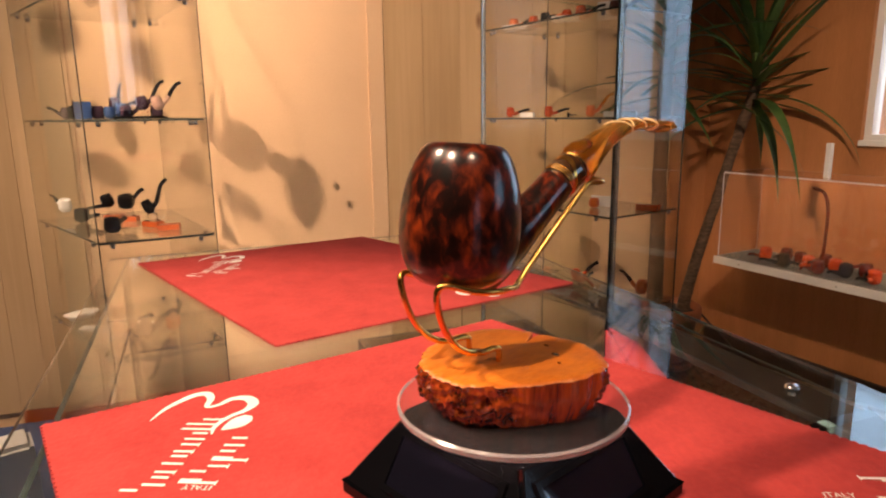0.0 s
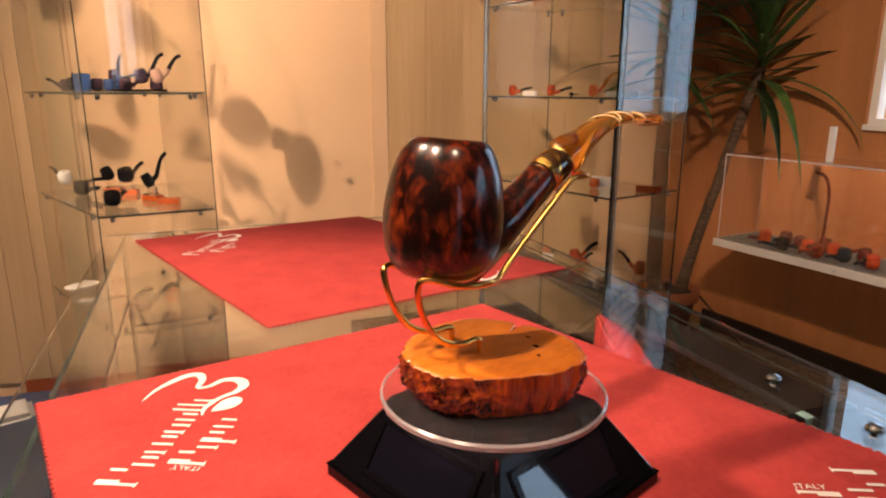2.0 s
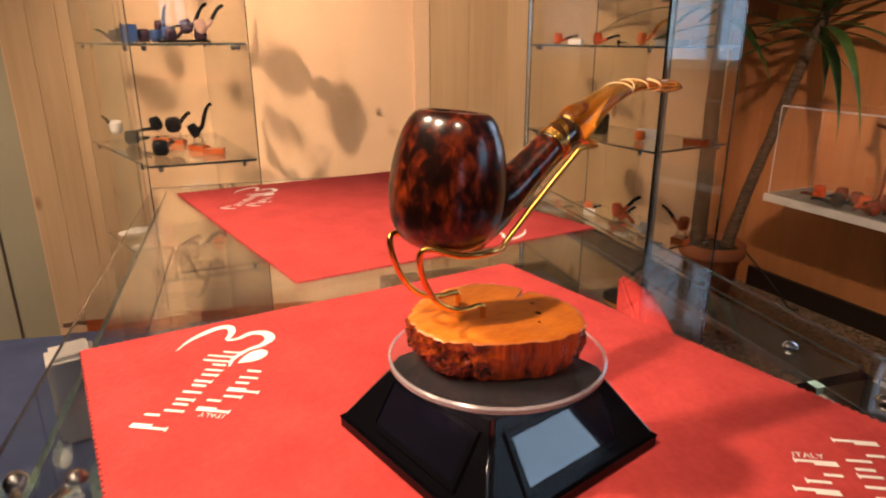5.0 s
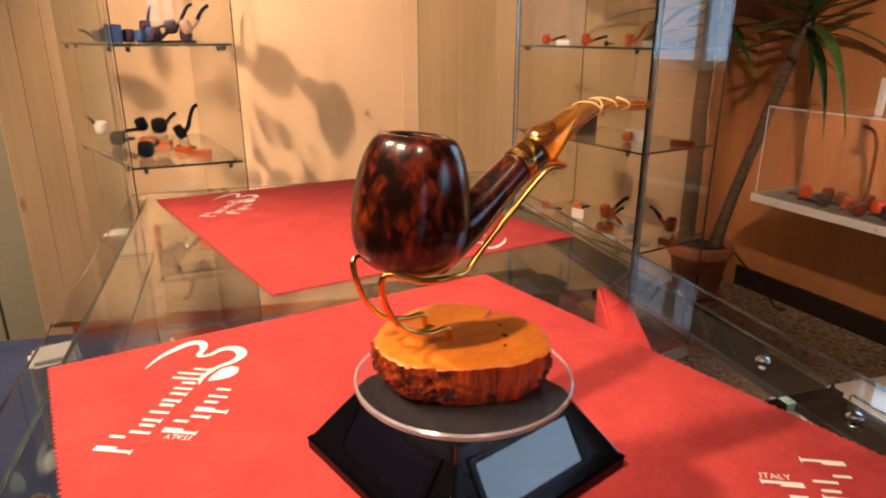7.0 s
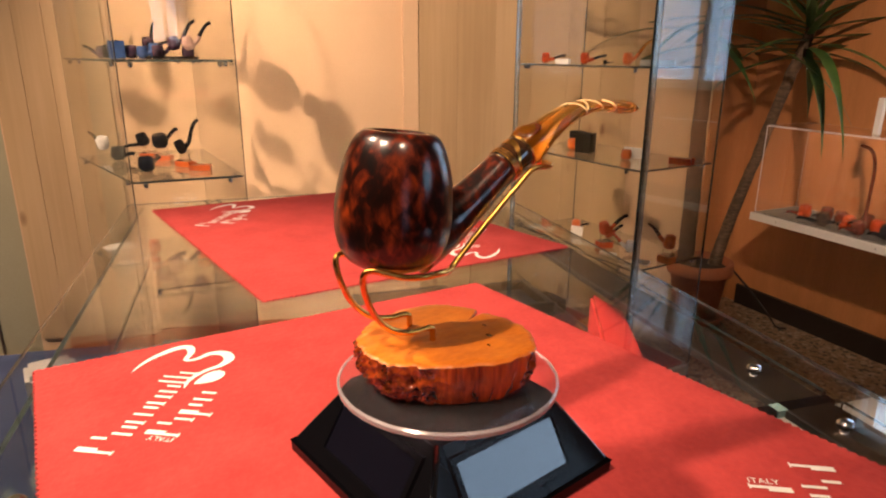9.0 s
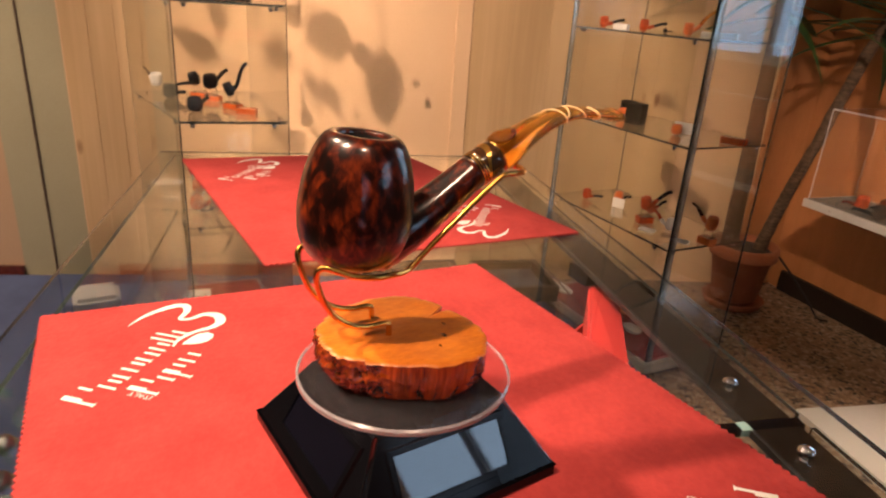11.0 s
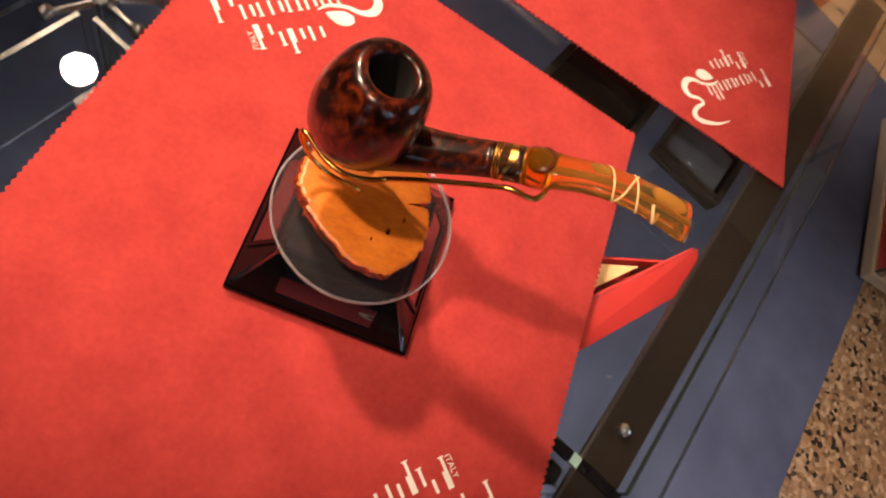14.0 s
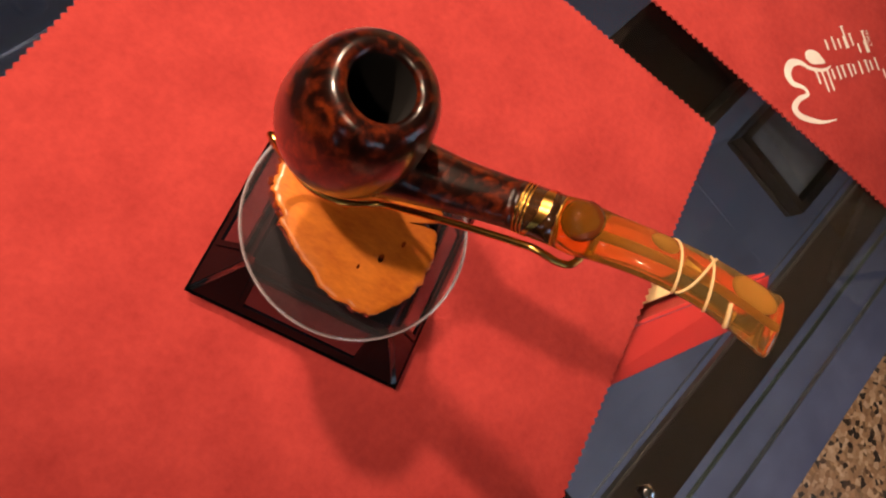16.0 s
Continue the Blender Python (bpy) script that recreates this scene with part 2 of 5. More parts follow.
def box(bm, x0, x1, y0, y1, z0, z1, bev=0.0, m=None):
    vs = [bm.verts.new(p) for p in ((x0, y0, z0), (x1, y0, z0), (x1, y1, z0), (x0, y1, z0), (x0, y0, z1), (x1, y0, z1), (x1, y1, z1), (x0, y1, z1))]
    fs = [bm.faces.new([vs[i] for i in q]) for q in ((3, 2, 1, 0), (4, 5, 6, 7), (0, 1, 5, 4), (1, 2, 6, 5), (2, 3, 7, 6), (3, 0, 4, 7))]
    if bev:
        r = bmesh.ops.bevel(bm, geom=list({e for f in fs for e in f.edges}), offset=bev, segments=2, affect="EDGES")
        vs = list({v for f in r["faces"] for v in f.verts} | {v for v in vs if v.is_valid})
    if m is not None:
        for v in vs:
            v.co = m @ v.co
    return vs


def boxed(x0, x1, y0, y1, z0, z1, bev=0.0, m=None):
    bm = bmesh.new()
    box(bm, x0, x1, y0, y1, z0, z1, bev, m)
    return bm


def prism(pts, z0, z1, bm=None, rim=0):
    """A flat slab over a plan; its rim takes material slot rim."""
    bm = bm or bmesh.new()
    a = [bm.verts.new((x, y, z0)) for x, y in pts]
    b = [bm.verts.new((x, y, z1)) for x, y in pts]
    bm.faces.new(a[::-1])
    bm.faces.new(b)
    n = len(pts)
    for i in range(n):
        bm.faces.new((a[i], a[(i + 1) % n], b[(i + 1) % n], b[i])).material_index = rim
    return bm


def lathe(profile, n=32, bm=None, m=None, cap=True):
    """Turn a profile of (radius, height) about z."""
    bm = bm or bmesh.new()
    rings = []
    for r, z in profile:
        if r < 1e-6:
            rings.append([bm.verts.new((0, 0, z))])
        else:
            rings.append([bm.verts.new((r * math.cos(2 * math.pi * k / n), r * math.sin(2 * math.pi * k / n), z)) for k in range(n)])
    for a, b in zip(rings, rings[1:]):
        for k in range(n):
            q = [a[k % len(a)], a[(k + 1) % len(a)], b[(k + 1) % len(b)], b[k % len(b)]]
            q = list(dict.fromkeys(q))
            if len(q) > 2:
                bm.faces.new(q)
    if cap:
        for ring, flip in ((rings[0], True), (rings[-1], False)):
            if len(ring) > 2:
                bm.faces.new(ring[::-1] if flip else ring)
    if m is not None:
        for ring in rings:
            for v in ring:
                v.co = m @ v.co
    bmesh.ops.recalc_face_normals(bm, faces=bm.faces)
    return bm


def smooth_line(pts, steps=8):
    """A Catmull-Rom line through tuples of any length."""
    out, p = [], [np.array(q, float) for q in pts]
    p = [2 * p[0] - p[1]] + p + [2 * p[-1] - p[-2]]
    for i in range(1, len(p) - 2):
        for k in range(steps):
            t = k / steps
            out.append(0.5 * (2 * p[i] + (p[i + 1] - p[i - 1]) * t + (2 * p[i - 1] - 5 * p[i] + 4 * p[i + 1] - p[i + 2]) * t * t + (3 * p[i] - p[i - 1] - 3 * p[i + 1] + p[i + 2]) * t ** 3))
    out.append(p[-2])
    return out


def tube(rows, n=12, bm=None, side=None):
    """Sweep an oval along rows of (x, y, z, half width, half height)."""
    bm = bm or bmesh.new()
    c = [Vector(r[:3]) for r in rows]
    rings, prev = [], Vector(side) if side else None
    for i, r in enumerate(rows):
        d = (c[min(i + 1, len(c) - 1)] - c[max(i - 1, 0)]).normalized()
        if prev is None:
            prev = d.orthogonal()
        s = (prev - d * prev.dot(d)).normalized()
        prev = s
        u = d.cross(s)
        rings.append([bm.verts.new(c[i] + s * (r[3] * math.cos(2 * math.pi * k / n)) + u * (r[4] * math.sin(2 * math.pi * k / n))) for k in range(n)])
    for a, b in zip(rings, rings[1:]):
        for k in range(n):
            bm.faces.new((a[k], a[(k + 1) % n], b[(k + 1) % n], b[k]))
    bm.faces.new(rings[0][::-1])
    bm.faces.new(rings[-1])
    bmesh.ops.recalc_face_normals(bm, faces=bm.faces)
    return bm


def wire(pts, r, n=10, steps=6, bm=None):
    return tube([(*q, r, r) for q in smooth_line(pts, steps)], n, bm)


def pane(name, plan, z0, z1, parent, label="clear glass pane", edge=None):
    ob = part(name, prism(plan, z0, z1, rim=1), None, parent, label, mats=[GLASS, edge or EDGE])
    ob.visible_shadow = False
    return ob


def wall_pane(name, p, q, z0, z1, parent, thick=0.005, mat=None, edge=None):
    """An upright pane from plan point p to q."""
    p, q = Vector(p), Vector(q)
    d = (q - p).normalized()
    nrm = Vector((-d.y, d.x)) * thick / 2
    bm = bmesh.new()
    a = [bm.verts.new((*(v), z)) for z in (z0, z1) for v in (p - nrm, q - nrm, q + nrm, p + nrm)]
    for i, qd in enumerate(((3, 2, 1, 0), (4, 5, 6, 7), (0, 1, 5, 4), (1, 2, 6, 5), (2, 3, 7, 6), (3, 0, 4, 7))):
        bm.faces.new([a[k] for k in qd]).material_index = 0 if i in (2, 4) else 1
    ob = part(name, bm, None, parent, "", mats=[mat or GLASS, edge or EDGE])
    ob.visible_shadow = False
    return ob


# ---- the room ----
W1, D1 = Vector((-1.45, 1.90)), Vector((0.95, 0.31)).normalized()
N1 = Vector((-D1.y, D1.x))
D2 = Vector((0.5, -0.866))
W2 = Vector((1.10, 2.66))
k = ((W2.x - W1.x) * -D2.y + (W2.y - W1.y) * D2.x) / (D1.x * -D2.y + D1.y * D2.x)
CORNER = W1 + D1 * k
N2 = Vector((-D2.y, D2.x))


def strip(name, p, q, nrm, thick, z0, z1, mat, label, category="wall", parent=None):
    p, q, o = Vector(p), Vector(q), Vector(nrm) * thick
    bm = prism([tuple(p), tuple(q), tuple(q + o), tuple(p + o)], z0, z1)
    bmesh.ops.recalc_face_normals(bm, faces=bm.faces)
    ob = part(name, bm, mat, parent, "" if parent else label)
    return ob if parent else tagged(ob, label, category, kind="structure")


LEFT_END = W1 - D1 * 2.98
SPLIT = W1 - D1 * 0.27
north = strip("wall_north", SPLIT, CORNER + D1 * 0.2, N1, 0.15, 0, CEIL, PEACH, "peach-painted wall with pine boards behind the vitrines")
SAGE = W1 - D1 * 0.52
# Same peach paint, darkened in colour because less light reaches this stretch.
SHADED_PEACH = mottled("shaded_peach_paint", (0.46, 0.31, 0.19), (0.53, 0.36, 0.23), 1.8, 0.8, 220, 0.08)
strip("wall_north_left", LEFT_END, SAGE, N1, 0.15, 0, CEIL, SHADED_PEACH, "smooth peach plaster wall, coloured darker for weaker light, beside the blue carpet")
strip("wall_north_panel", SAGE, SPLIT, N1, 0.15, 0, CEIL, GREEN, "narrow pale sage-green painted wall panel beside the blue carpet")
strip("trim", W1 - D1 * 0.405, W1 - D1 * 0.398, -N1, 0.004, 0.0, CEIL, UMBER, "thin dark joint strip down the sage panel", "moulding")
strip("baseboard_left", LEFT_END, SAGE, -N1, 0.012, 0, 0.04, AGED, "dull red-brown skirting board along the shaded peach wall", "baseboard")
# two windows in the east wall
WINDOWS = [(0.595, 1.60, 0.945, 2.2), (3.17, 4.75, 1.36, 2.45)]
cuts = [-0.3] + [v for w in WINDOWS for v in w[:2]] + [6.56]
for i in range(0, len(cuts), 2):
    strip("wall_east", W2 + D2 * cuts[i], W2 + D2 * cuts[i + 1], N2, 0.18, 0, CEIL, ORANGE, "ochre wood-veneered wall with dark skirting and windows")
for s0, s1, z0, z1 in WINDOWS:
    strip("wall_east_below", W2 + D2 * s0, W2 + D2 * s1, N2, 0.18, 0, z0, ORANGE, "ochre wood-veneered wall below the window")
    strip("wall_east_above", W2 + D2 * s0, W2 + D2 * s1, N2, 0.18, z1, CEIL, ORANGE, "ochre wood-veneered wall above the window")
strip("baseboard", W2 + D2 * 0.0, W2 + D2 * 6.4, -N2, 0.015, 0, 0.09, SKIRT, "dark brown skirting board along the ochre wall", "baseboard")
strip("baseboard_north", SPLIT + D1 * 0.1, W1 + D1 * 1.1, -N1, 0.012, 0, 0.05, AMBERWOOD, "orange wooden skirting board along the peach wall", "baseboard")
# a raised upright and pine boards on the north wall
strip("trim", W1 + D1 * 1.122, W1 + D1 * 1.180, -N1, 0.014, 0.052, CEIL, PEACH, "narrow peach-painted upright moulding on the wall", "moulding")


def pine():
    """Varnished knotty pine: long grain, tone differing from board to board, a few dark knots."""
    m, nt, b = material("knotty_pine")
    info, off = nt.nodes.new("ShaderNodeObjectInfo"), nt.nodes.new("ShaderNodeVectorMath")
    shift = nt.nodes.new("ShaderNodeVectorMath")
    shift.operation, off.operation = "MULTIPLY", "ADD"
    comb = nt.nodes.new("ShaderNodeCombineXYZ")
    for i in range(3):
        nt.links.new(info.outputs["Random"], comb.inputs[i])
    nt.links.new(comb.outputs[0], shift.inputs[0])
    shift.inputs[1].default_value = (3.0, 5.0, 17.0)
    tc = nt.nodes.new("ShaderNodeTexCoord")
    nt.links.new(tc.outputs["Object"], off.inputs[0])
    nt.links.new(shift.outputs[0], off.inputs[1])

    def scaled(x, y, z):
        mp = nt.nodes.new("ShaderNodeMapping")
        mp.inputs["Scale"].default_value = (x, y, z)
        nt.links.new(off.outputs[0], mp.inputs[0])
        return mp.outputs[0]

    grain = noise_tex(nt, scaled(55, 55, 1.6), 1.0, 5, 0.6, 0.6)
    drift = noise_tex(nt, scaled(5, 5, 0.9), 1.0, 3)
    mix = nt.nodes.new("ShaderNodeMath")
    mix.operation = "MULTIPLY_ADD"
    mix.inputs[1].default_value = 0.55
    nt.links.new(grain, mix.inputs[0])
    nt.links.new(drift, mix.inputs[2])
    tone = nt.nodes.new("ShaderNodeMath")
    tone.operation = "MULTIPLY_ADD"
    tone.inputs[1].default_value = 0.13
    nt.links.new(info.outputs["Random"], tone.inputs[0])
    nt.links.new(mix.outputs[0], tone.inputs[2])
    base = ramp(nt, tone.outputs[0], [(0.55, (0.47, 0.310, 0.158)), (0.80, (0.55, 0.370, 0.196)), (1.05, (0.61, 0.420, 0.232))])
    vor = nt.nodes.new("ShaderNodeTexVoronoi")
    vor.inputs["Scale"].default_value = 1.0
    nt.links.new(scaled(8, 8, 3.4), vor.inputs["Vector"])
    knot = ramp(nt, vor.outputs["Distance"], [(0.05, (1, 1, 1)), (0.14, (0, 0, 0))])
    mx = nt.nodes.new("ShaderNodeMix")
    mx.data_type = "RGBA"
    nt.links.new(knot, mx.inputs[0])
    nt.links.new(base, mx.inputs[6])
    mx.inputs[7].default_value = (0.20, 0.085, 0.03, 1)
    nt.links.new(mx.outputs[2], b.inputs["Base Color"])
    b.inputs["Roughness"].default_value = 0.5
    bump(nt, b, grain, 0.15, 0.0006)
    return m


PINE = pine()


def boards(wall, first, last, pitch):
    """Upright bevelled boards, one mesh for all of a row, set on the wall's face."""
    bm = boxed(0.0002, pitch - 0.0002, -0.011, 0.0, 0.052, CEIL, 0.0012)
    me = bpy.data.meshes.new("plank")
    bm.to_mesh(me)
    bm.free()
    me.materials.append(PINE)
    n = int(round((last - first) / pitch))
    for i in range(n):
        ob = new("plank", me)
        ob.parent = wall
        ob.matrix_world = Matrix.Translation((*(W1 + D1 * (first + i * pitch)), 0)) @ pose(0, 0, 0, 0, 0, math.degrees(math.atan2(D1.y, D1.x)))


boards(north, -0.262, 0.098, 0.09)
boards(north, 1.182, 2.082, 0.15)
strip("wall_north_end", W1 + D1 * 2.45, CORNER - D1 * 0.003, -N1, 0.012, 0.002, CEIL - 0.002, ORANGE, "ochre wood-veneered wall panel beside the corner")
bm = boxed(-4.5, -4.3, -3.0, 4.0, 0, CEIL)
tagged(part("wall_west", bm, UMBER), "dark umber-painted plaster wall at the far side of the shop", "wall", kind="structure")
SOUTH = (1.66, 2.04, 1.15, 2.25)
for x0, x1, z0, z1 in ((-4.5, SOUTH[0], 0, CEIL), (SOUTH[1], 5.5, 0, CEIL), (SOUTH[0], SOUTH[1], 0, SOUTH[2]), (SOUTH[0], SOUTH[1], SOUTH[3], CEIL)):
    tagged(part("wall_south", boxed(x0, x1, -3.2, -3.0, z0, z1), UMBER), "dark umber-painted plaster wall at the shop's rear", "wall", kind="structure")
bm = boxed(-4.6, 5.6, -3.3, 5.0, CEIL, CEIL + 0.15)
tagged(part("ceiling", bm, CEILING), "plain dull brown painted ceiling with small spot lamps", "ceiling", kind="structure")
bm = boxed(-4.6, 5.6, -3.3, 5.0, -0.2, 0)
tagged(part("floor", bm, TERRAZZO), "speckled beige and black terrazzo floor", "floor", kind="structure")
CE = Vector((0.46, 1.62))
CD = Vector((0.4, -0.916))
pts = [tuple(CE + CD * -0.9), tuple(CE + CD * 4.6), (-4.25, -2.9), (-4.25, 0.7), tuple(LEFT_END + N1 * -0.02), tuple(W1 + D1 * 1.6 - N1 * 0.02)]
bm = prism([p for p in pts[::-1]], 0.0, 0.008)
bmesh.ops.recalc_face_normals(bm, faces=bm.faces)
tagged(part("carpet", bm, CARPET), "dark blue short-pile carpet laid over the terrazzo", "carpet", kind="structure")

m, nt, bs = material("daylight_haze")
em = nt.nodes.new("ShaderNodeEmission")
em.inputs[0].default_value, em.inputs[1].default_value = (0.54, 0.73, 1.0, 1), 2.9
nt.links.new(em.outputs[0], nt.nodes["Material Output"].inputs[0])
for k, (s0, s1, WZ0, WZ1) in enumerate(WINDOWS):
    win = thing("window_%d" % (k + 1), Matrix.Identity(4), "bright white-framed window in the ochre wall", "window", kind="structure")
    a, b = W2 + D2 * s0, W2 + D2 * s1
    for z0, z1, f0, f1 in ((WZ0, WZ0 + 0.04, 0, 1), (WZ1 - 0.04, WZ1, 0, 1), (WZ0 + 0.04, WZ1 - 0.04, 0, 0.025), (WZ0 + 0.04, WZ1 - 0.04, 0.975, 1), (WZ0 + 0.04, WZ1 - 0.04, 0.485, 0.515)):
        strip("window_frame", a + (b - a) * f0 + N2 * 0.02, a + (b - a) * f1 + N2 * 0.02, N2, 0.05, z0, z1, WHITE, "", parent=win)
    strip("window_sill", a - N2 * 0.012, b - N2 * 0.012, N2, 0.030, WZ0 + 0.001, WZ0 + 0.02, WHITE, "", parent=win)
    wall_pane("pane", a + N2 * 0.045, b + N2 * 0.045, WZ0, WZ1, win)
    strip("backdrop", a - D2 * 0.9 + N2 * 0.9, b + D2 * 0.9 + N2 * 0.9, N2, 0.02, 0.0, 3.2, m, "pale bright daylight outside the window", "sky")

a, b = Vector((SOUTH[1], -3.06)), Vector((SOUTH[0], -3.06))
win = thing("window_3", Matrix.Identity(4), "bright white-framed window in the umber rear wall", "window", kind="structure")
for z0, z1, f0, f1 in ((SOUTH[2], SOUTH[2] + 0.04, 0, 1), (SOUTH[3] - 0.04, SOUTH[3], 0, 1), (SOUTH[2] + 0.04, SOUTH[3] - 0.04, 0, 0.045), (SOUTH[2] + 0.04, SOUTH[3] - 0.04, 0.955, 1), (SOUTH[2] + 0.04, SOUTH[3] - 0.04, 0.48, 0.52)):
    strip("window_frame", a + (b - a) * f0, a + (b - a) * f1, Vector((0, -1)), 0.05, z0, z1, WHITE, "", parent=win)
wall_pane("pane", a - Vector((0, 0.03)), b - Vector((0, 0.03)), SOUTH[2], SOUTH[3], win)
strip("backdrop", a + Vector((0.9, -0.9)), b + Vector((-0.9, -0.9)), Vector((0, -1)), 0.02, 0.0, 3.2, m, "pale bright daylight outside the window", "sky")

# ceiling spot lamps, all out of view; three only brighten dim surfaces
for eye, aim, power, wide, size in SPOTS:
    lamp("SPOT", "spot_light", look(eye, aim), power, WARM, size, wide, 0.8)
    t = thing("ceiling_spot", Matrix.Translation((eye[0], eye[1], CEIL)), "small round chrome ceiling spot lamp, added out of view", "lamp", "ceiling spots")
    part("bezel", lathe([(0.035, 0.0), (0.05, -0.002), (0.052, -0.012), (0.04, -0.02), (0.034, -0.012)], 24), CHROME, t, smooth=True)

# ---- the glass counter ----
CA, CB = Vector((-0.39, 0.921)), Vector((0.921, 0.39))
A0, A1, B0, B1, TOP = -0.95, 0.59, -0.212, 0.238, 0.9195


def at(a_, b_):
    return CA * a_ + CB * b_


counter = thing("glass_counter", Matrix.Identity(4), "low glass display counter with chrome clamps, cloths lying on top", "display counter")
pane("top", [tuple(at(A0, B0)), tuple(at(A0, B1)), tuple(at(A1, B1)), tuple(at(A1, B0))], TOP - 0.008, TOP, counter, edge=DARKEDGE)
ZB = 0.845
for b_ in (B0 + 0.018, B1 - 0.018):
    for a_, c_ in ((A0 + 0.01, -0.006), (0.006, A1 - 0.01)):
        wall_pane("side", at(a_, b_), at(c_, b_), 0.009, TOP - 0.0085, counter, 0.003, None, DARKEDGE)
for a_ in (A0 + 0.014, 0.0, A1 - 0.014):
    wall_pane("end", at(a_, B0 + 0.022), at(a_, B1 - 0.022), 0.009, TOP - (0.0085 if a_ else 0.0130), counter, 0.003)
for a_, c_ in ((A0 + 0.02, -0.006), (0.006, A1 - 0.02)):
    for z in (0.45, ZB):
        pane("shelf", [tuple(at(a_, B0 + 0.022)), tuple(at(a_, B1 - 0.022)), tuple(at(c_, B1 - 0.022)), tuple(at(c_, B0 + 0.022))], z - 0.006, z, counter)
for a_, c_ in ((A0 + 0.02, -0.004), (0.004, A1 - 0.012)):
    part("border_strip", prism([tuple(at(a_, 0.186)), tuple(at(a_, 0.2135)), tuple(at(c_, 0.2135)), tuple(at(c_, 0.186))][::-1], TOP - 0.0125, TOP - 0.0085), BRONZE, counter, "dark bronze strip under the glass top")


def stud(a_, b_, ball=0.0043):
    """A domed chrome stud through the glass with its washer below."""
    return part("clamp", lathe([(0.0, -0.0165), (ball * 0.8, -0.0165), (ball, -0.015), (ball, -0.0088), (ball * 0.4, -0.0084), (ball * 0.4, 0.0002), (ball, 0.0002), (ball, 0.0012), (ball * 0.75, 0.0026), (ball * 0.4, 0.0033), (0, 0.0035)], 20, m=Matrix.Translation((*at(a_, b_), TOP))), CHROME, counter, "round chrome glass clamp", smooth=True)


for a_, b_ in ((0.033, 0.196), (-0.028, 0.196)):
    stud(a_, b_)
# black joint band across the counter, a thin seal along each strip, a pale corner square
for b0_, b1_ in ((-0.15, 0.1793), (0.1863, 0.2175)):
    part("joint_band", prism([tuple(at(a_, b_)) for a_, b_ in ((-0.0033, b0_), (-0.0033, b1_), (0.0033, b1_), (0.0033, b0_))][::-1], TOP - 0.0125, TOP - 0.0085), BLACK, counter, "black plastic band under the joint of the glass")
part("corner_square", prism([tuple(at(a_, b_)) for a_, b_ in ((-0.0036, 0.1797), (-0.0036, 0.1858), (0.0036, 0.1858), (0.0036, 0.1797))][::-1], TOP - 0.0125, TOP - 0.0085), TEAL, counter, "pale teal glass square")
for a_, c_ in ((A0 + 0.02, -0.0040), (0.0040, A1 - 0.012)):
    part("seal", prism([tuple(at(a_, 0.1838)), tuple(at(a_, 0.1858)), tuple(at(c_, 0.1858)), tuple(at(c_, 0.1838))][::-1], TOP - 0.0125, TOP - 0.0085), CABLE, counter, "thin black seal")
part("joint_block", boxed(-0.006, 0.006, -0.006, 0.006, TOP - 0.034, TOP - 0.0128, 0.0015, Matrix.Translation((*at(-0.013, 0.176), 0)) @ pose(0, 0, 0, 0, 0, 113)), BLACK, counter, "small black plastic joint block")
# four-armed connector under the glass where the two cases meet, on a dark post
HUB = at(0.014, -0.199)
SPIDER = TOP - 0.018
part("connector_hub", lathe([(0, -0.006), (0.0058, -0.006), (0.0062, 0.0), (0.0058, 0.006), (0, 0.006)], 20, m=Matrix.Translation((*HUB, SPIDER))), CHROME, counter, smooth=True)
part("post", lathe([(0.0036, 0.009), (0.0036, SPIDER - 0.006)], 12, m=Matrix.Translation((*HUB, 0))), DARKEDGE, counter, "dark upright post", smooth=True)
for a_, b_ in ((-0.016, -0.209), (0.014, -0.172), (0.046, -0.205), (0.040, -0.180)):
    e_ = at(a_, b_)
    arm = part("clamp_arm", wire([(*HUB, SPIDER), (*HUB.lerp(e_, 0.5), SPIDER), (*e_, SPIDER)], 0.0026, 10, 2), CHROME, counter, smooth=True)
    part("ball", lathe([(0, -0.0052), (0.003, -0.0044), (0.005, -0.002), (0.0054, 0.0), (0.005, 0.002), (0.003, 0.0044), (0, 0.0052)], 16, m=Matrix.Translation((*e_, SPIDER + 0.001))), CHROME, arm, "round chrome end knob", smooth=True)
ped = tagged(part("white_pedestal", boxed(-0.06, 0.06, -0.06, 0.06, 0.008, 0.27, 0.012), WHITE), "small white rounded pedestal on the blue carpet", "pedestal")
ped.matrix_world = Matrix.Translation((-1.2, 1.22, 0)) @ pose(0, 0, 0, 0, 0, 40)

# ---- red cloths ----


def cloth(centre, corners, k_, label):
    """A pinked suede cloth with a white printed mark in two opposite corners."""
    t = thing("display_cloth", Matrix.Translation((*centre, TOP + 0.0003)) @ pose(0, 0, 0, 0, 0, 36.0), label, "cloth", "red display cloths")
    pts, pitch, amp = [], 0.0042, 0.0009
    for i in range(4):
        p, q = Vector(corners[i]), Vector(corners[(i + 1) % 4])
        n = round((q - p).length / pitch) * 2
        d = (q - p).normalized()
        o = Vector((d.y, -d.x))
        for j in range(n):
            pts.append(tuple(p + (q - p) * (j / n) + o * (amp if j % 2 else -amp)))
    part("cloth", prism(pts, 0, 0.0012), CLOTH, t)
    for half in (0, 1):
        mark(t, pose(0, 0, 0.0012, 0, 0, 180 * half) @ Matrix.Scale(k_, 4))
    return t


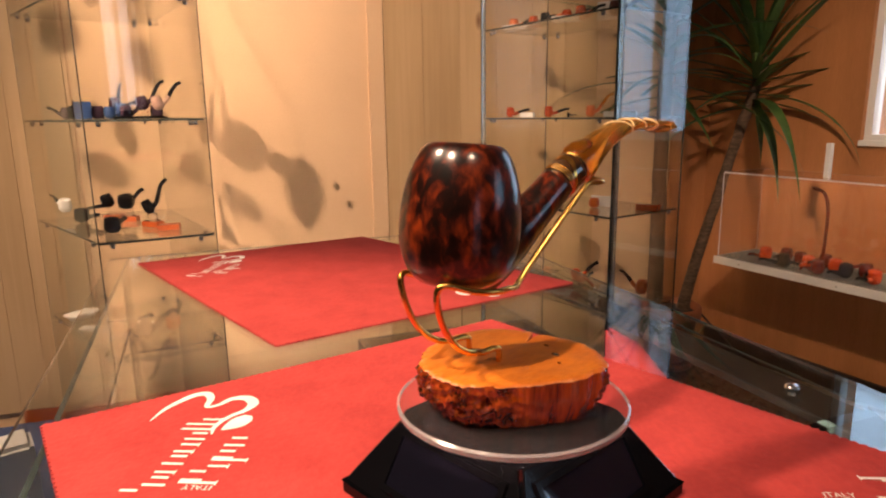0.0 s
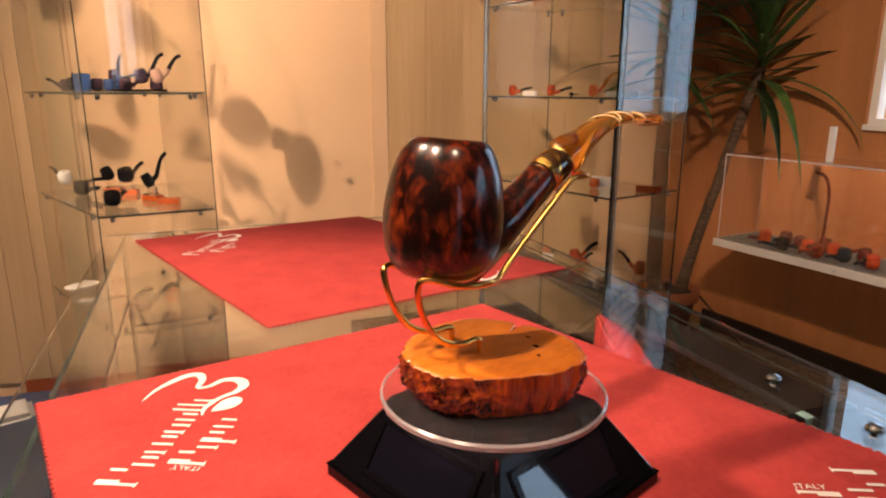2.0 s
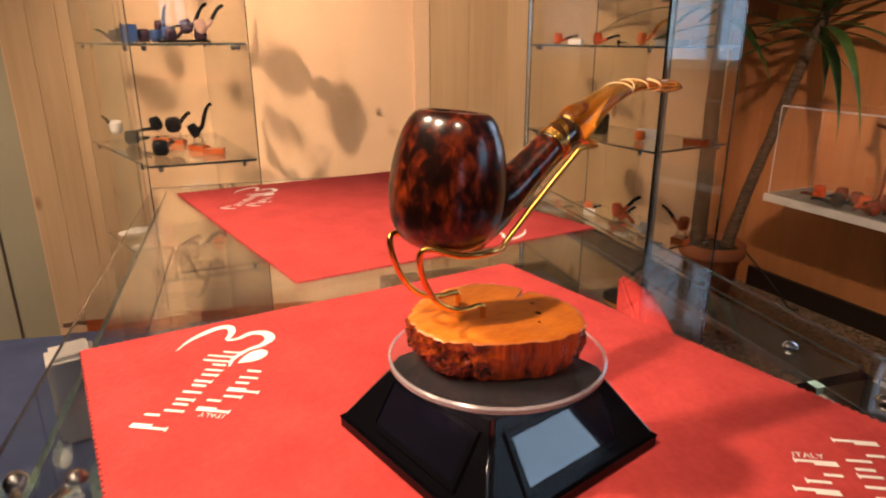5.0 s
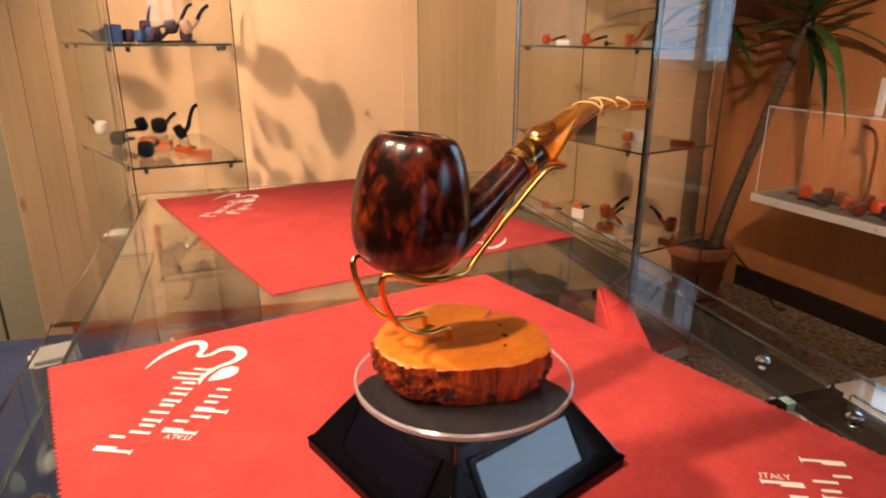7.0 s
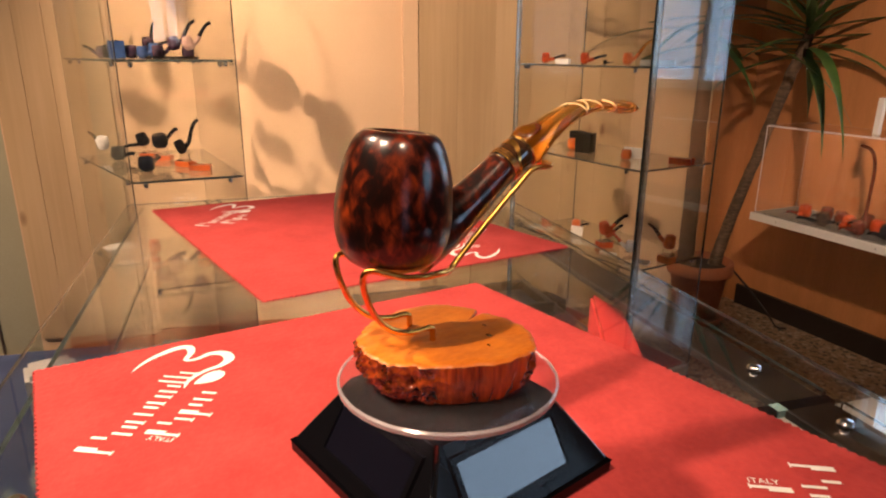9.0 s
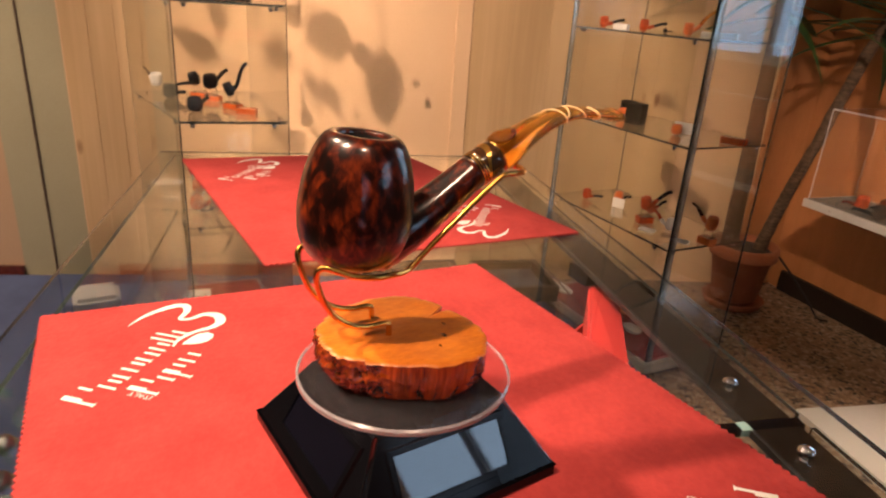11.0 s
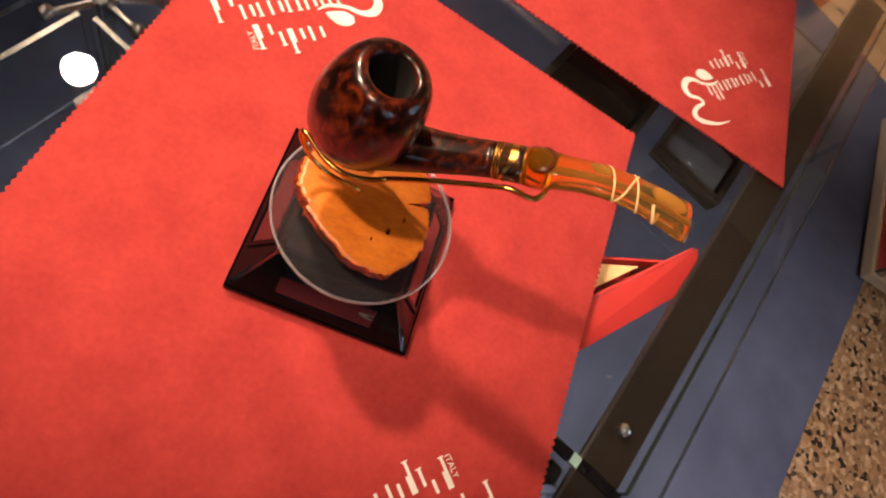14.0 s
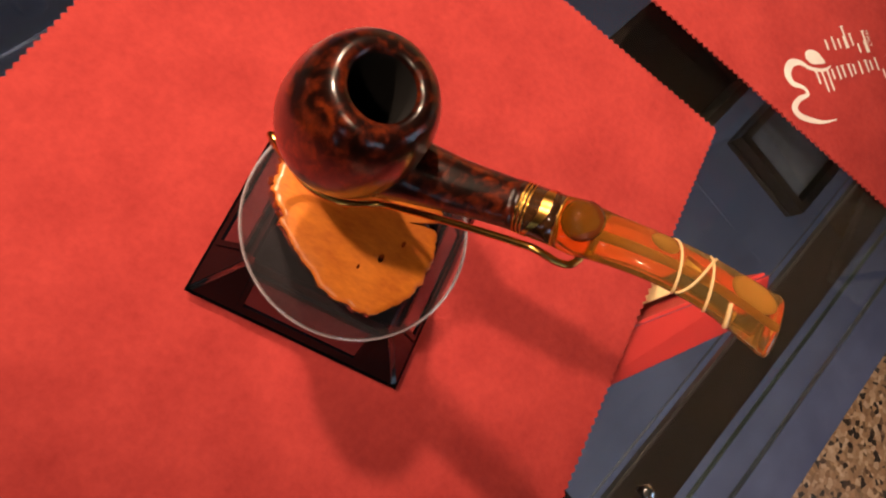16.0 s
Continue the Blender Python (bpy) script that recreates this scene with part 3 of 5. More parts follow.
def flat_stroke(bm, line, m, z=0.00025):
    """A flat ribbon of changing width along rows of (x, y, half width)."""
    rows = smooth_line(line, 8)
    lo, hi = [], []
    for i, r in enumerate(rows):
        d = Vector((rows[min(i + 1, len(rows) - 1)] - rows[max(i - 1, 0)])[:2]).normalized()
        o = Vector((-d.y, d.x)) * max(r[2], 0.0002)
        lo.append(bm.verts.new(m @ Vector((r[0] - o.x, r[1] - o.y, z))))
        hi.append(bm.verts.new(m @ Vector((r[0] + o.x, r[1] + o.y, z))))
    for i in range(len(rows) - 1):
        bm.faces.new((lo[i], lo[i + 1], hi[i + 1], hi[i]))


def bar(bm, x0, x1, y0, y1, m, z=0.0003):
    bm.faces.new([bm.verts.new(m @ Vector(p)) for p in ((x0, y0, z), (x1, y0, z), (x1, y1, z), (x0, y1, z))])


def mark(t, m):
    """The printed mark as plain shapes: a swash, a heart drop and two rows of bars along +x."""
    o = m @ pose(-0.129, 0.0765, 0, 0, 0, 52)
    bm = bmesh.new()
    flat_stroke(bm, [(0.074, 0.037, 0.0003), (0.086, 0.0365, 0.0011), (0.096, 0.0335, 0.0019), (0.106, 0.028, 0.0024), (0.1085, 0.0215, 0.0026), (0.102, 0.0165, 0.0020), (0.0925, 0.0145, 0.0014), (0.0945, 0.0090, 0.0014), (0.1025, 0.0043, 0.0021), (0.1038, -0.0037, 0.0030), (0.0975, -0.0096, 0.0030), (0.089, -0.0085, 0.0018), (0.0815, -0.0029, 0.0014), (0.0705, 0.0004, 0.0013), (0.062, -0.0012, 0.0005)], o)
    flat_stroke(bm, [(0.066, -0.0045, 0.0002), (0.069, -0.0065, 0.0028), (0.0735, -0.0095, 0.0052), (0.0785, -0.0115, 0.0050), (0.0825, -0.0125, 0.0022)], o, 0.0004)
    part("swash", bm, INK, t, "white printed swash with a heart drop")
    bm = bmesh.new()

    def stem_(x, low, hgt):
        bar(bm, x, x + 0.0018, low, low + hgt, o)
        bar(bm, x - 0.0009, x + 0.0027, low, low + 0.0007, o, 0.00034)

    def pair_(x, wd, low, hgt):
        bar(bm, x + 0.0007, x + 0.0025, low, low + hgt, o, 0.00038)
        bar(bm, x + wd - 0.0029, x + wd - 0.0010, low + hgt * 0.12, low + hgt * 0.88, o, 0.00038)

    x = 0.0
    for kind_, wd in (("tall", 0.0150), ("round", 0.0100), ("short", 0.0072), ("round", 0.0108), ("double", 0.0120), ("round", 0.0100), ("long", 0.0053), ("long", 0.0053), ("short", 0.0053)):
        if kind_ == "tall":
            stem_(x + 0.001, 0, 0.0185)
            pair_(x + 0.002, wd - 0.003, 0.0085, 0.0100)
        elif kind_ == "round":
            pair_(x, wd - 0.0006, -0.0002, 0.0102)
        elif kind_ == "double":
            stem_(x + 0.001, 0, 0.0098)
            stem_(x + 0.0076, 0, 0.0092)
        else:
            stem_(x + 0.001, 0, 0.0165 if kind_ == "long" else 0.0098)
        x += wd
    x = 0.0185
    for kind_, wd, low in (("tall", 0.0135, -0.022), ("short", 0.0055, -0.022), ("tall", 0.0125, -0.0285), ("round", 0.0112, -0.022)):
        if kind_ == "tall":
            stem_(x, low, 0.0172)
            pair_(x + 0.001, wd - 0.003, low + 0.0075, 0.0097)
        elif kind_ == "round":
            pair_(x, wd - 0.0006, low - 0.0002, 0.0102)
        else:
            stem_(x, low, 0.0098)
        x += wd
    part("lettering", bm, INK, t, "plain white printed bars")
    fc = bpy.data.curves.new("word", "FONT")
    fc.body, fc.size, fc.align_x = "ITALY", 0.0050, "LEFT"
    fc.materials.append(INK)
    w_ = new("word", fc)
    w_.parent = t
    w_.matrix_local = o @ pose(0.0172, -0.0215, 0.0004, 0, 0, 90)



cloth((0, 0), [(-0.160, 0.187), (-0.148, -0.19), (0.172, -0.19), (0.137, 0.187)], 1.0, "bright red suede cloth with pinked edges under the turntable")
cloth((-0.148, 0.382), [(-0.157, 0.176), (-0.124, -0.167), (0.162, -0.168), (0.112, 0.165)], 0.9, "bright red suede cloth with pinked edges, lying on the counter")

# ---- turntable, stand and pipe ----
Z0 = TOP + 0.0015
table = thing("solar_turntable", Matrix.Translation((0, 0, Z0)) @ pose(0, 0, 0, 0, 0, 45), "black plastic solar turntable with a clear round plate", "turntable")
bm = bmesh.new()
rows = [(0.0500, 0.0), (0.0505, 0.0012), (0.0505, 0.0052), (0.0492, 0.0064), (0.0312, 0.0352), (0.0298, 0.0360)]
rings = [[bm.verts.new((sx * r, sy * r, z)) for sx, sy in ((-1, -1), (1, -1), (1, 1), (-1, 1))] for r, z in rows]
for lo, hi in zip(rings, rings[1:]):
    for i in range(4):
        bm.faces.new((lo[i], lo[(i + 1) % 4], hi[(i + 1) % 4], hi[i]))
bm.faces.new(rings[0][::-1])
bm.faces.new(rings[-1])
up = [e for e in bm.edges if abs(e.verts[0].co.z - e.verts[1].co.z) > 0.002]
r_ = bmesh.ops.bevel(bm, geom=up, offset=0.0016, segments=5, affect="EDGES")
for f in r_["faces"]:
    f.smooth = True
    f.material_index = 1
part("base", bm, None, table, mats=[BLACK, RIDGE])
slope = math.degrees(math.atan2(0.0288, 0.0180))
for i in range(4):
    m = pose(0, 0, 0, 0, 0, 90 * i) @ pose(0, -0.0404, 0.0205, slope, 0, 0)
    bm = bmesh.new()
    w, h = 0.0285, 0.0128
    outer = [(-w, -h), (w, -h), (w, h), (-w, h)]
    inner = [(x * 0.9, y * 0.76) for x, y in outer]
    oa = [bm.verts.new(m @ Vector((x, y, 0.0))) for x, y in outer]
    ob_ = [bm.verts.new(m @ Vector((x * 0.985, y * 0.95, 0.0013))) for x, y in outer]
    ia = [bm.verts.new(m @ Vector((x, y, 0.0013))) for x, y in inner]
    ib = [bm.verts.new(m @ Vector((x, y, 0.0005))) for x, y in inner]
    for lo, hi in ((oa, ob_), (ob_, ia), (ia, ib)):
        for q in range(4):
            bm.faces.new((lo[q], lo[(q + 1) % 4], hi[(q + 1) % 4], hi[q]))
    fr = part("panel_frame", bm, BLACK, table)
    bm = bmesh.new()
    bm.faces.new([bm.verts.new(m @ Vector((x, y, 0.00055))) for x, y in inner])
    part("solar_cell", bm, SOLAR, fr, "glossy dark solar cell")
part("spindle", lathe([(0.012, 0.0360), (0.012, 0.0380), (0.006, 0.0382), (0.006, 0.0398)], 24), BLACK, table, smooth=False)
PZ = 0.0398
bm = lathe([(0.0, 0), (0.0455, 0), (0.0465, 0.0008), (0.0465, 0.0024), (0.0455, 0.0032), (0.0, 0.0032)], 96)
for f in bm.faces:
    if f.calc_center_median().xy.length > 0.0456:
        f.material_index = 1
bmesh.ops.translate(bm, verts=bm.verts, vec=(0, 0, PZ))
plate = part("plate", bm, None, table, "clear acrylic disc with a frosted rim", mats=[PLATE, FROST])
plate.visible_shadow = False

PHI = 42.0
SIDE = 0.007
SZ = Z0 + PZ + 0.0034
stand = thing("pipe_stand", Matrix.Translation((0, 0, SZ)) @ pose(0, 0, 0, 0, 0, PHI), "burl-wood slice stand with a brass wire cradle", "pipe stand")


def turn_gap(th, centre):
    return (th - centre + math.pi) % (2 * math.pi) - math.pi


def burl_radius(th):
    """The sawn outline: three soft lobes, a scalloped rim and one drying crack."""
    c_, s_ = math.cos(th), math.sin(th)
    r = 0.0330 - 0.0018 * c_ + 0.0018 * math.cos(3 * (th + 1.05)) + 0.0026 * math.cos(2 * (th - 2.40)) + 0.0010 * noise.noise(Vector((c_ * 6, s_ * 6, 4.0))) + 0.0007 * noise.noise(Vector((c_ * 17, s_ * 17, 1.0)))
    r += burl_rough(th) * (0.0014 * abs(noise.noise(Vector((c_ * 13, s_ * 13, 8.0)))) + 0.0012 * noise.noise(Vector((c_ * 30, s_ * 30, 2.0))))
    r += 0.0016 * math.exp(-(turn_gap(th, -1.02) / 0.14) ** 2) - 0.0012 * math.exp(-(turn_gap(th, -1.30) / 0.06) ** 2) - 0.0012 * math.exp(-(turn_gap(th, -2.62) / 0.07) ** 2)
    return r - 0.0115 * math.exp(-(turn_gap(th, 0.38) / 0.035) ** 2) - 0.0020 * math.exp(-(turn_gap(th, 0.33) / 0.16) ** 2)


def burl_rough(th):
    """Knobbly bark on one flank, a cut face on the other, a knot between them."""
    return min(1.0, 0.03 + 1.0 / (1 + math.exp(8.0 * (abs(turn_gap(th, 3.0)) - 0.80))) + 0.55 * math.exp(-(turn_gap(th, -1.02) / 0.20) ** 2) + 0.5 * math.exp(-(turn_gap(th, 1.2) / 0.7) ** 2))


bm = bmesh.new()
NB, NH, HB = 360, 24, 0.0172
rings = []
for j in range(NH + 1):
    f = j / NH
    ring = []
    for i in range(NB):
        th = 2 * math.pi * i / NB
        c_, s_ = math.cos(th), math.sin(th)
        slant = th + 0.25 * f
        cs, ss = math.cos(slant), math.sin(slant)
        knobs = 1 - abs(noise.noise(Vector((cs * 8, ss * 8, f * 3.2))))
        beads = 1 - abs(noise.noise(Vector((cs * 16, ss * 16, f * 6.0))))
        lump = 0.0040 * (knobs ** 3 - 0.45) + 0.0027 * (beads ** 4 - 0.45) + 0.0003 * noise.noise(Vector((c_ * 50, s_ * 50, f * 18.0)))
        ribs = 0.0004 * noise.noise(Vector((c_ * 18, s_ * 18, f * 0.8))) + 0.00012 * noise.noise(Vector((c_ * 70, s_ * 70, f * 1.6)))
        rough = burl_rough(th)
        under = 0.90 + 0.10 * f - 0.07 * rough * (1 - f) ** 2
        fade = math.sin(math.pi * min(1.0, 0.12 + 0.88 * f)) ** 0.5 if j < NH else 0.0
        r = burl_radius(th) * under + 0.0010 * math.sin(math.pi * f) + (lump * rough + ribs * (1 - rough)) * fade
        ring.append(bm.verts.new((r * c_, r * s_, HB * f)))
    rings.append(ring)
for lo, hi in zip(rings, rings[1:]):
    for i in range(NB):
        f = bm.faces.new((lo[i], lo[(i + 1) % NB], hi[(i + 1) % NB], hi[i]))
        f.smooth = True
        f.material_index = 0 if burl_rough(2 * math.pi * i / NB) + 0.16 * noise.noise(f.calc_center_median() * 160) > 0.36 else 1
bm.faces.new(rings[0][::-1])
slice_ = part("wood_slice", bm, None, stand, "lacquered edge, knobbly dark bark and smooth cut wood", mats=[BARK, CUT])
bm = bmesh.new()
prev = None
for f, dz in ((1.0, 0.0), (0.985, 0.0006), (0.93, 0.0008), (0.8, 0.0007), (0.5, 0.0007), (0.2, 0.0007)):
    ring = []
    for i in range(NB):
        th = 2 * math.pi * i / NB
        r = burl_radius(th) * f
        ring.append(bm.verts.new((r * math.cos(th), r * math.sin(th), HB + dz + (0.0003 * noise.noise(Vector((r * math.cos(th) * 90, r * math.sin(th) * 90, 0))) if f < 1 else 0))))
    if prev:
        for i in range(NB):
            bm.faces.new((prev[i], prev[(i + 1) % NB], ring[(i + 1) % NB], ring[i])).smooth = True
    prev = ring
c = bm.verts.new((0, 0, HB + 0.0007))
for i in range(NB):
    bm.faces.new((prev[i], prev[(i + 1) % NB], c))
part("sawn_top", bm, WOOD, slice_, "orange sanded wood top with a crack")
for px_, py_, pr in ((0.012, -0.012, 0.0011), (0.017, -0.003, 0.0008), (0.006, -0.019, 0.0006)):
    bm = lathe([(0, 0.0001), (0.55, 0.00005), (0.9, 0.00012), (1.0, 0)], 9)
    bmesh.ops.scale(bm, vec=(pr, pr * 1.7, 1), verts=bm.verts)
    bmesh.ops.translate(bm, verts=bm.verts, vec=(px_, py_, HB + 0.00095))
    part("pit", bm, BARK, slice_, "small dark pit in the wood")

# brass cradle: two rails run down the shank, under the bowl and curl back into the wood
WZ = -SZ
half = [(-0.0090, 0.0085, 0.972 + WZ), (-0.0090, 0.0085, 0.9848 + WZ), (-0.0098, 0.0086, 0.9872 + WZ), (-0.0125, 0.0087, 0.9880 + WZ), (-0.0180, 0.0088, 0.9880 + WZ), (-0.0250, 0.0090, 0.9897 + WZ), (-0.0312, 0.0092, 0.9936 + WZ), (-0.0362, 0.0094, 0.9998 + WZ), (-0.0394, 0.0097, 1.0068 + WZ), (-0.0410, 0.0102, 1.0132 + WZ),
        (-0.0408, 0.0110, 1.0172 + WZ), (-0.0384, 0.0122, 1.0184 + WZ), (-0.0345, 0.0140, 1.0172 + WZ), (-0.0280, 0.0168, 1.0150 + WZ), (-0.0200, 0.0184, 1.0140 + WZ), (-0.0120, 0.0170, 1.0133 + WZ), (-0.0060, 0.0138, 1.0120 + WZ), (-0.0022, 0.0113, 1.0118 + WZ), (0.0010, 0.0102, 1.0136 + WZ), (0.0100, 0.0095, 1.0210 + WZ), (0.0210, 0.0091, 1.0300 + WZ), (0.0320, 0.0089, 1.0390 + WZ), (0.0395, 0.0089, 1.0450 + WZ), (0.0420, 0.0089, 1.0466 + WZ), (0.0450, 0.0089, 1.0472 + WZ)]
loop = [(0.0510, 0.0086, 1.0470 + WZ), (0.0550, 0.0066, 1.0470 + WZ), (0.0572, 0.0, 1.0471 + WZ), (0.0550, -0.0066, 1.0470 + WZ), (0.0510, -0.0086, 1.0470 + WZ)]
line = half + loop + [(x, -y, z) for x, y, z in half[::-1]]
part("wire_cradle", wire([(x, y + SIDE, z) for x, y, z in line], 0.00125, 12, 6), GOLD, stand, "polished brass wire cradle", smooth=True)

pipe = thing("tobacco_pipe", pose(0, 0, 0, 0, 0, PHI) @ Matrix.Translation((0, SIDE, 0)), "polished dark briar tobacco pipe with bent amber mouthpiece", "pipe")
BX, BZ, BR, BH = -0.0235, 1.0128, 0.0226, 0.0530
lean = Matrix.Translation((BX, 0, BZ)) @ pose(0, 0, 0, 0, 6.0, 0)
prof = [(0.0, 0.0), (0.35, 0.006), (0.64, 0.045), (0.84, 0.125), (0.955, 0.24), (0.997, 0.37), (1.0, 0.47), (0.972, 0.60), (0.915, 0.73), (0.835, 0.845), (0.755, 0.92), (0.675, 0.968), (0.585, 0.995), (0.500, 1.0), (0.445, 0.992), (0.415, 0.972), (0.405, 0.90), (0.39, 0.42), (0.28, 0.29), (0.0, 0.25)]
fine = [(max(0.0, float(r)) * BR, float(z) * BH) for r, z in smooth_line(prof, 4)]
bm = lathe(fine, 72)
for f in bm.faces:
    cc = f.calc_center_median()
    if cc.xy.length < BR * 0.408 and cc.z > BH * 0.24:
        f.material_index = 1
bmesh.ops.transform(bm, matrix=lean, verts=bm.verts)
CHAR = plain("charred_bowl", (0.006, 0.005, 0.005), 0.85)
part("bowl", bm, None, pipe, "mottled dark red briar bowl", smooth=True, mats=[BRIAR, CHAR])
shank = smooth_line([(-0.0150, 0, 1.0212, 0.0158, 0.0122), (-0.0065, 0, 1.0238, 0.0133, 0.0116), (0.0030, 0, 1.0275, 0.0106, 0.0102), (0.0130, 0, 1.0334, 0.0090, 0.0087), (0.0235, 0, 1.0406, 0.0080, 0.0078), (0.0330, 0, 1.0472, 0.0075, 0.0075)], 6)
part("shank", tube(shank, 48, side=(0, 1, 0)), BRIAR, pipe, smooth=True)
JET = mottled("dark_tortoise_acrylic", (0.010, 0.005, 0.003), (0.075, 0.028, 0.008), 160, 0.12, 500, 0.0, coat=1.0)
band = [(0.0331, 0, 1.0473, 0.0076, 0.0076), (0.0360, 0, 1.0489, 0.0077, 0.0077), (0.0410, 0, 1.0517, 0.0077, 0.0078), (0.0440, 0, 1.0533, 0.0076, 0.0078)]
part("band", tube(band, 48, side=(0, 1, 0)), JET, pipe, "dark tortoise band with thin gold lines", smooth=True)
p, q = Vector(band[0][:3]), Vector(band[-1][:3])
bd = q - p
d = bd.normalized()
for k in (0.03, 0.13, 0.22, 0.97):
    o = p.lerp(q, k)
    part("gold_ring", tube([(*(o - d * 0.00026), 0.00785, 0.00785), (*(o + d * 0.00026), 0.00785, 0.00785)], 48, side=(0, 1, 0)), GOLD, pipe, "thin gold ring", smooth=True)
bu = d.cross(Vector((0, 1, 0)))
bm = bmesh.new()
edge_a, edge_b = [], []
for i in range(64):
    th = 2 * math.pi * i / 64
    mid_ = 0.48 + 0.20 * math.cos(th - 0.9) + 0.06 * math.cos(3 * th)
    wide_ = 0.05 + 0.07 * max(0.0, math.cos(th - 1.6)) ** 2
    radial = (Vector((0, 1, 0)) * math.cos(th) + bu * math.sin(th)) * 0.00792
    edge_a.append(bm.verts.new(p + bd * (mid_ - wide_) + radial))
    edge_b.append(bm.verts.new(p + bd * (mid_ + wide_) + radial))
for i in range(64):
    bm.faces.new((edge_a[i], edge_a[(i + 1) % 64], edge_b[(i + 1) % 64], edge_b[i]))
part("gold_wave", bm, GOLD, pipe, "wavy gold inlay round the band", smooth=True)
stem = smooth_line([(0.0441, 0, 1.0533, 0.0077, 0.0079), (0.0462, 0, 1.0546, 0.0079, 0.0088), (0.0488, 0, 1.0561, 0.0080, 0.0090), (0.0520, 0, 1.0579, 0.0078, 0.0076), (0.0565, 0, 1.0605, 0.0075, 0.0058), (0.0640, 0, 1.0647, 0.0073, 0.0046), (0.0735, 0, 1.0684, 0.0073, 0.0036), (0.0830, 0, 1.0702, 0.0076, 0.0029), (0.0940, 0, 1.0703, 0.0084, 0.0025), (0.1035, 0, 1.0695, 0.0092, 0.0025), (0.1072, 0, 1.0691, 0.0096, 0.0032), (0.1094, 0, 1.0688, 0.0093, 0.0022)], 6)
mouth = part("mouthpiece", tube(stem, 48, side=(0, 1, 0)), AMBER, pipe, "translucent amber acrylic mouthpiece", smooth=True)
part("bore", tube([(*r[:3], 0.0014, 0.0009) for r in stem[8:-1]], 10), plain("stained_bore", (0.55, 0.26, 0.07), 0.6), mouth, "tan air channel", smooth=True)
bm = lathe([(0, -1), (0.5, -0.86), (0.86, -0.5), (1, 0), (0.86, 0.5), (0.5, 0.86), (0, 1)], 16)
bmesh.ops.scale(bm, vec=(0.0060, 0.0066, 0.0015), verts=bm.verts)
bmesh.ops.transform(bm, matrix=Matrix.Translation((0.0468, 0, 1.0616)) @ pose(0, 0, 0, 0, -32, 0), verts=bm.verts)
part("dark_swirl", bm, plain("brown_swirl", (0.11, 0.022, 0.005), 0.2, coat=0.8), mouth, "dark brown cloud in the amber", smooth=True)
CREAM = plain("cream_swirl", (0.95, 0.68, 0.33), 0.3)


def swirl(f0, f1, turns, start, r=0.00045):
    """A cream streak winding over the mouthpiece between two fractions of its length."""
    line = []
    for i in range(25):
        f = f0 + (f1 - f0) * i / 24
        k = f * (len(stem) - 1)
        a_, b_ = stem[int(k)], stem[min(int(k) + 1, len(stem) - 1)]
        c_ = a_ + (b_ - a_) * (k - int(k))
        th = start + turns * 2 * math.pi * i / 24
        line.append((c_[0], c_[1] + 0.985 * c_[3] * math.cos(th), c_[2] + 0.985 * c_[4] * math.sin(th), r, r))
    part("swirl", tube(line, 8), CREAM, mouth, "cream streak", smooth=True)


swirl(0.52, 0.57, 0.55, 0.1)
swirl(0.57, 0.64, -0.45, 3.0)
swirl(0.62, 0.66, 0.5, 0.3)
swirl(0.70, 0.74, 0.4, 1.9, 0.0007)
for x_, y_, z_, l_, w_, h_ in ((0.0985, 0.0044, 1.0702, 0.0085, 0.0040, 0.0016), (0.0690, 0.0042, 1.0670, 0.0045, 0.0022, 0.0016)):
    bm = lathe([(0, -1), (0.5, -0.86), (0.86, -0.5), (1, 0), (0.86, 0.5), (0.5, 0.86), (0, 1)], 20)
    bmesh.ops.scale(bm, vec=(l_, w_, h_), verts=bm.verts)
    bmesh.ops.translate(bm, verts=bm.verts, vec=(x_, y_, z_))
    part("swirl", bm, CREAM, mouth, "cream cloud", smooth=True)

# ---- small pipes, cards and boxes ----


def small_pipe(x, y, z, yaw, s, bowl_mat, stem_mat, bend=0.3, fat=1.0, pitch=0.0, label="", group="pipes on the glass shelves"):
    """A pipe lying or standing on a shelf; s is the bowl's height."""
    t = thing("tobacco_pipe", Matrix.Translation((x, y, z)) @ pose(0, 0, 0, 0, -pitch, yaw), label, "pipe", group)
    r = 0.46 * s * fat
    bm = lathe([(0, 0.0), (r * 0.6, 0.03 * s), (r * 0.95, 0.22 * s), (r, 0.45 * s), (r * 0.92, 0.8 * s), (r * 0.8, s), (r * 0.55, s), (r * 0.5, 0.5 * s), (0, 0.45 * s)], 20)
    tube(smooth_line([(0, 0, 0.3 * s, 0.2 * s, 0.2 * s), (0.6 * s, 0, (0.34 + 0.25 * bend) * s, 0.16 * s, 0.16 * s), (0.9 * s, 0, (0.4 + 0.6 * bend) * s, 0.15 * s, 0.15 * s)], 3), 10, bm)
    part("bowl", bm, bowl_mat, t, smooth=True)
    part("stem", tube(smooth_line([(0.9 * s, 0, (0.4 + 0.6 * bend) * s, 0.145 * s, 0.145 * s), (1.25 * s, 0, (0.45 + 1.1 * bend) * s, 0.14 * s, 0.12 * s), (1.65 * s, 0, (0.5 + 1.5 * bend) * s, 0.14 * s, 0.09 * s), (2.0 * s, 0, (0.5 + 1.6 * bend) * s, 0.16 * s, 0.08 * s)], 3), 10), stem_mat, t, smooth=True)
    return t


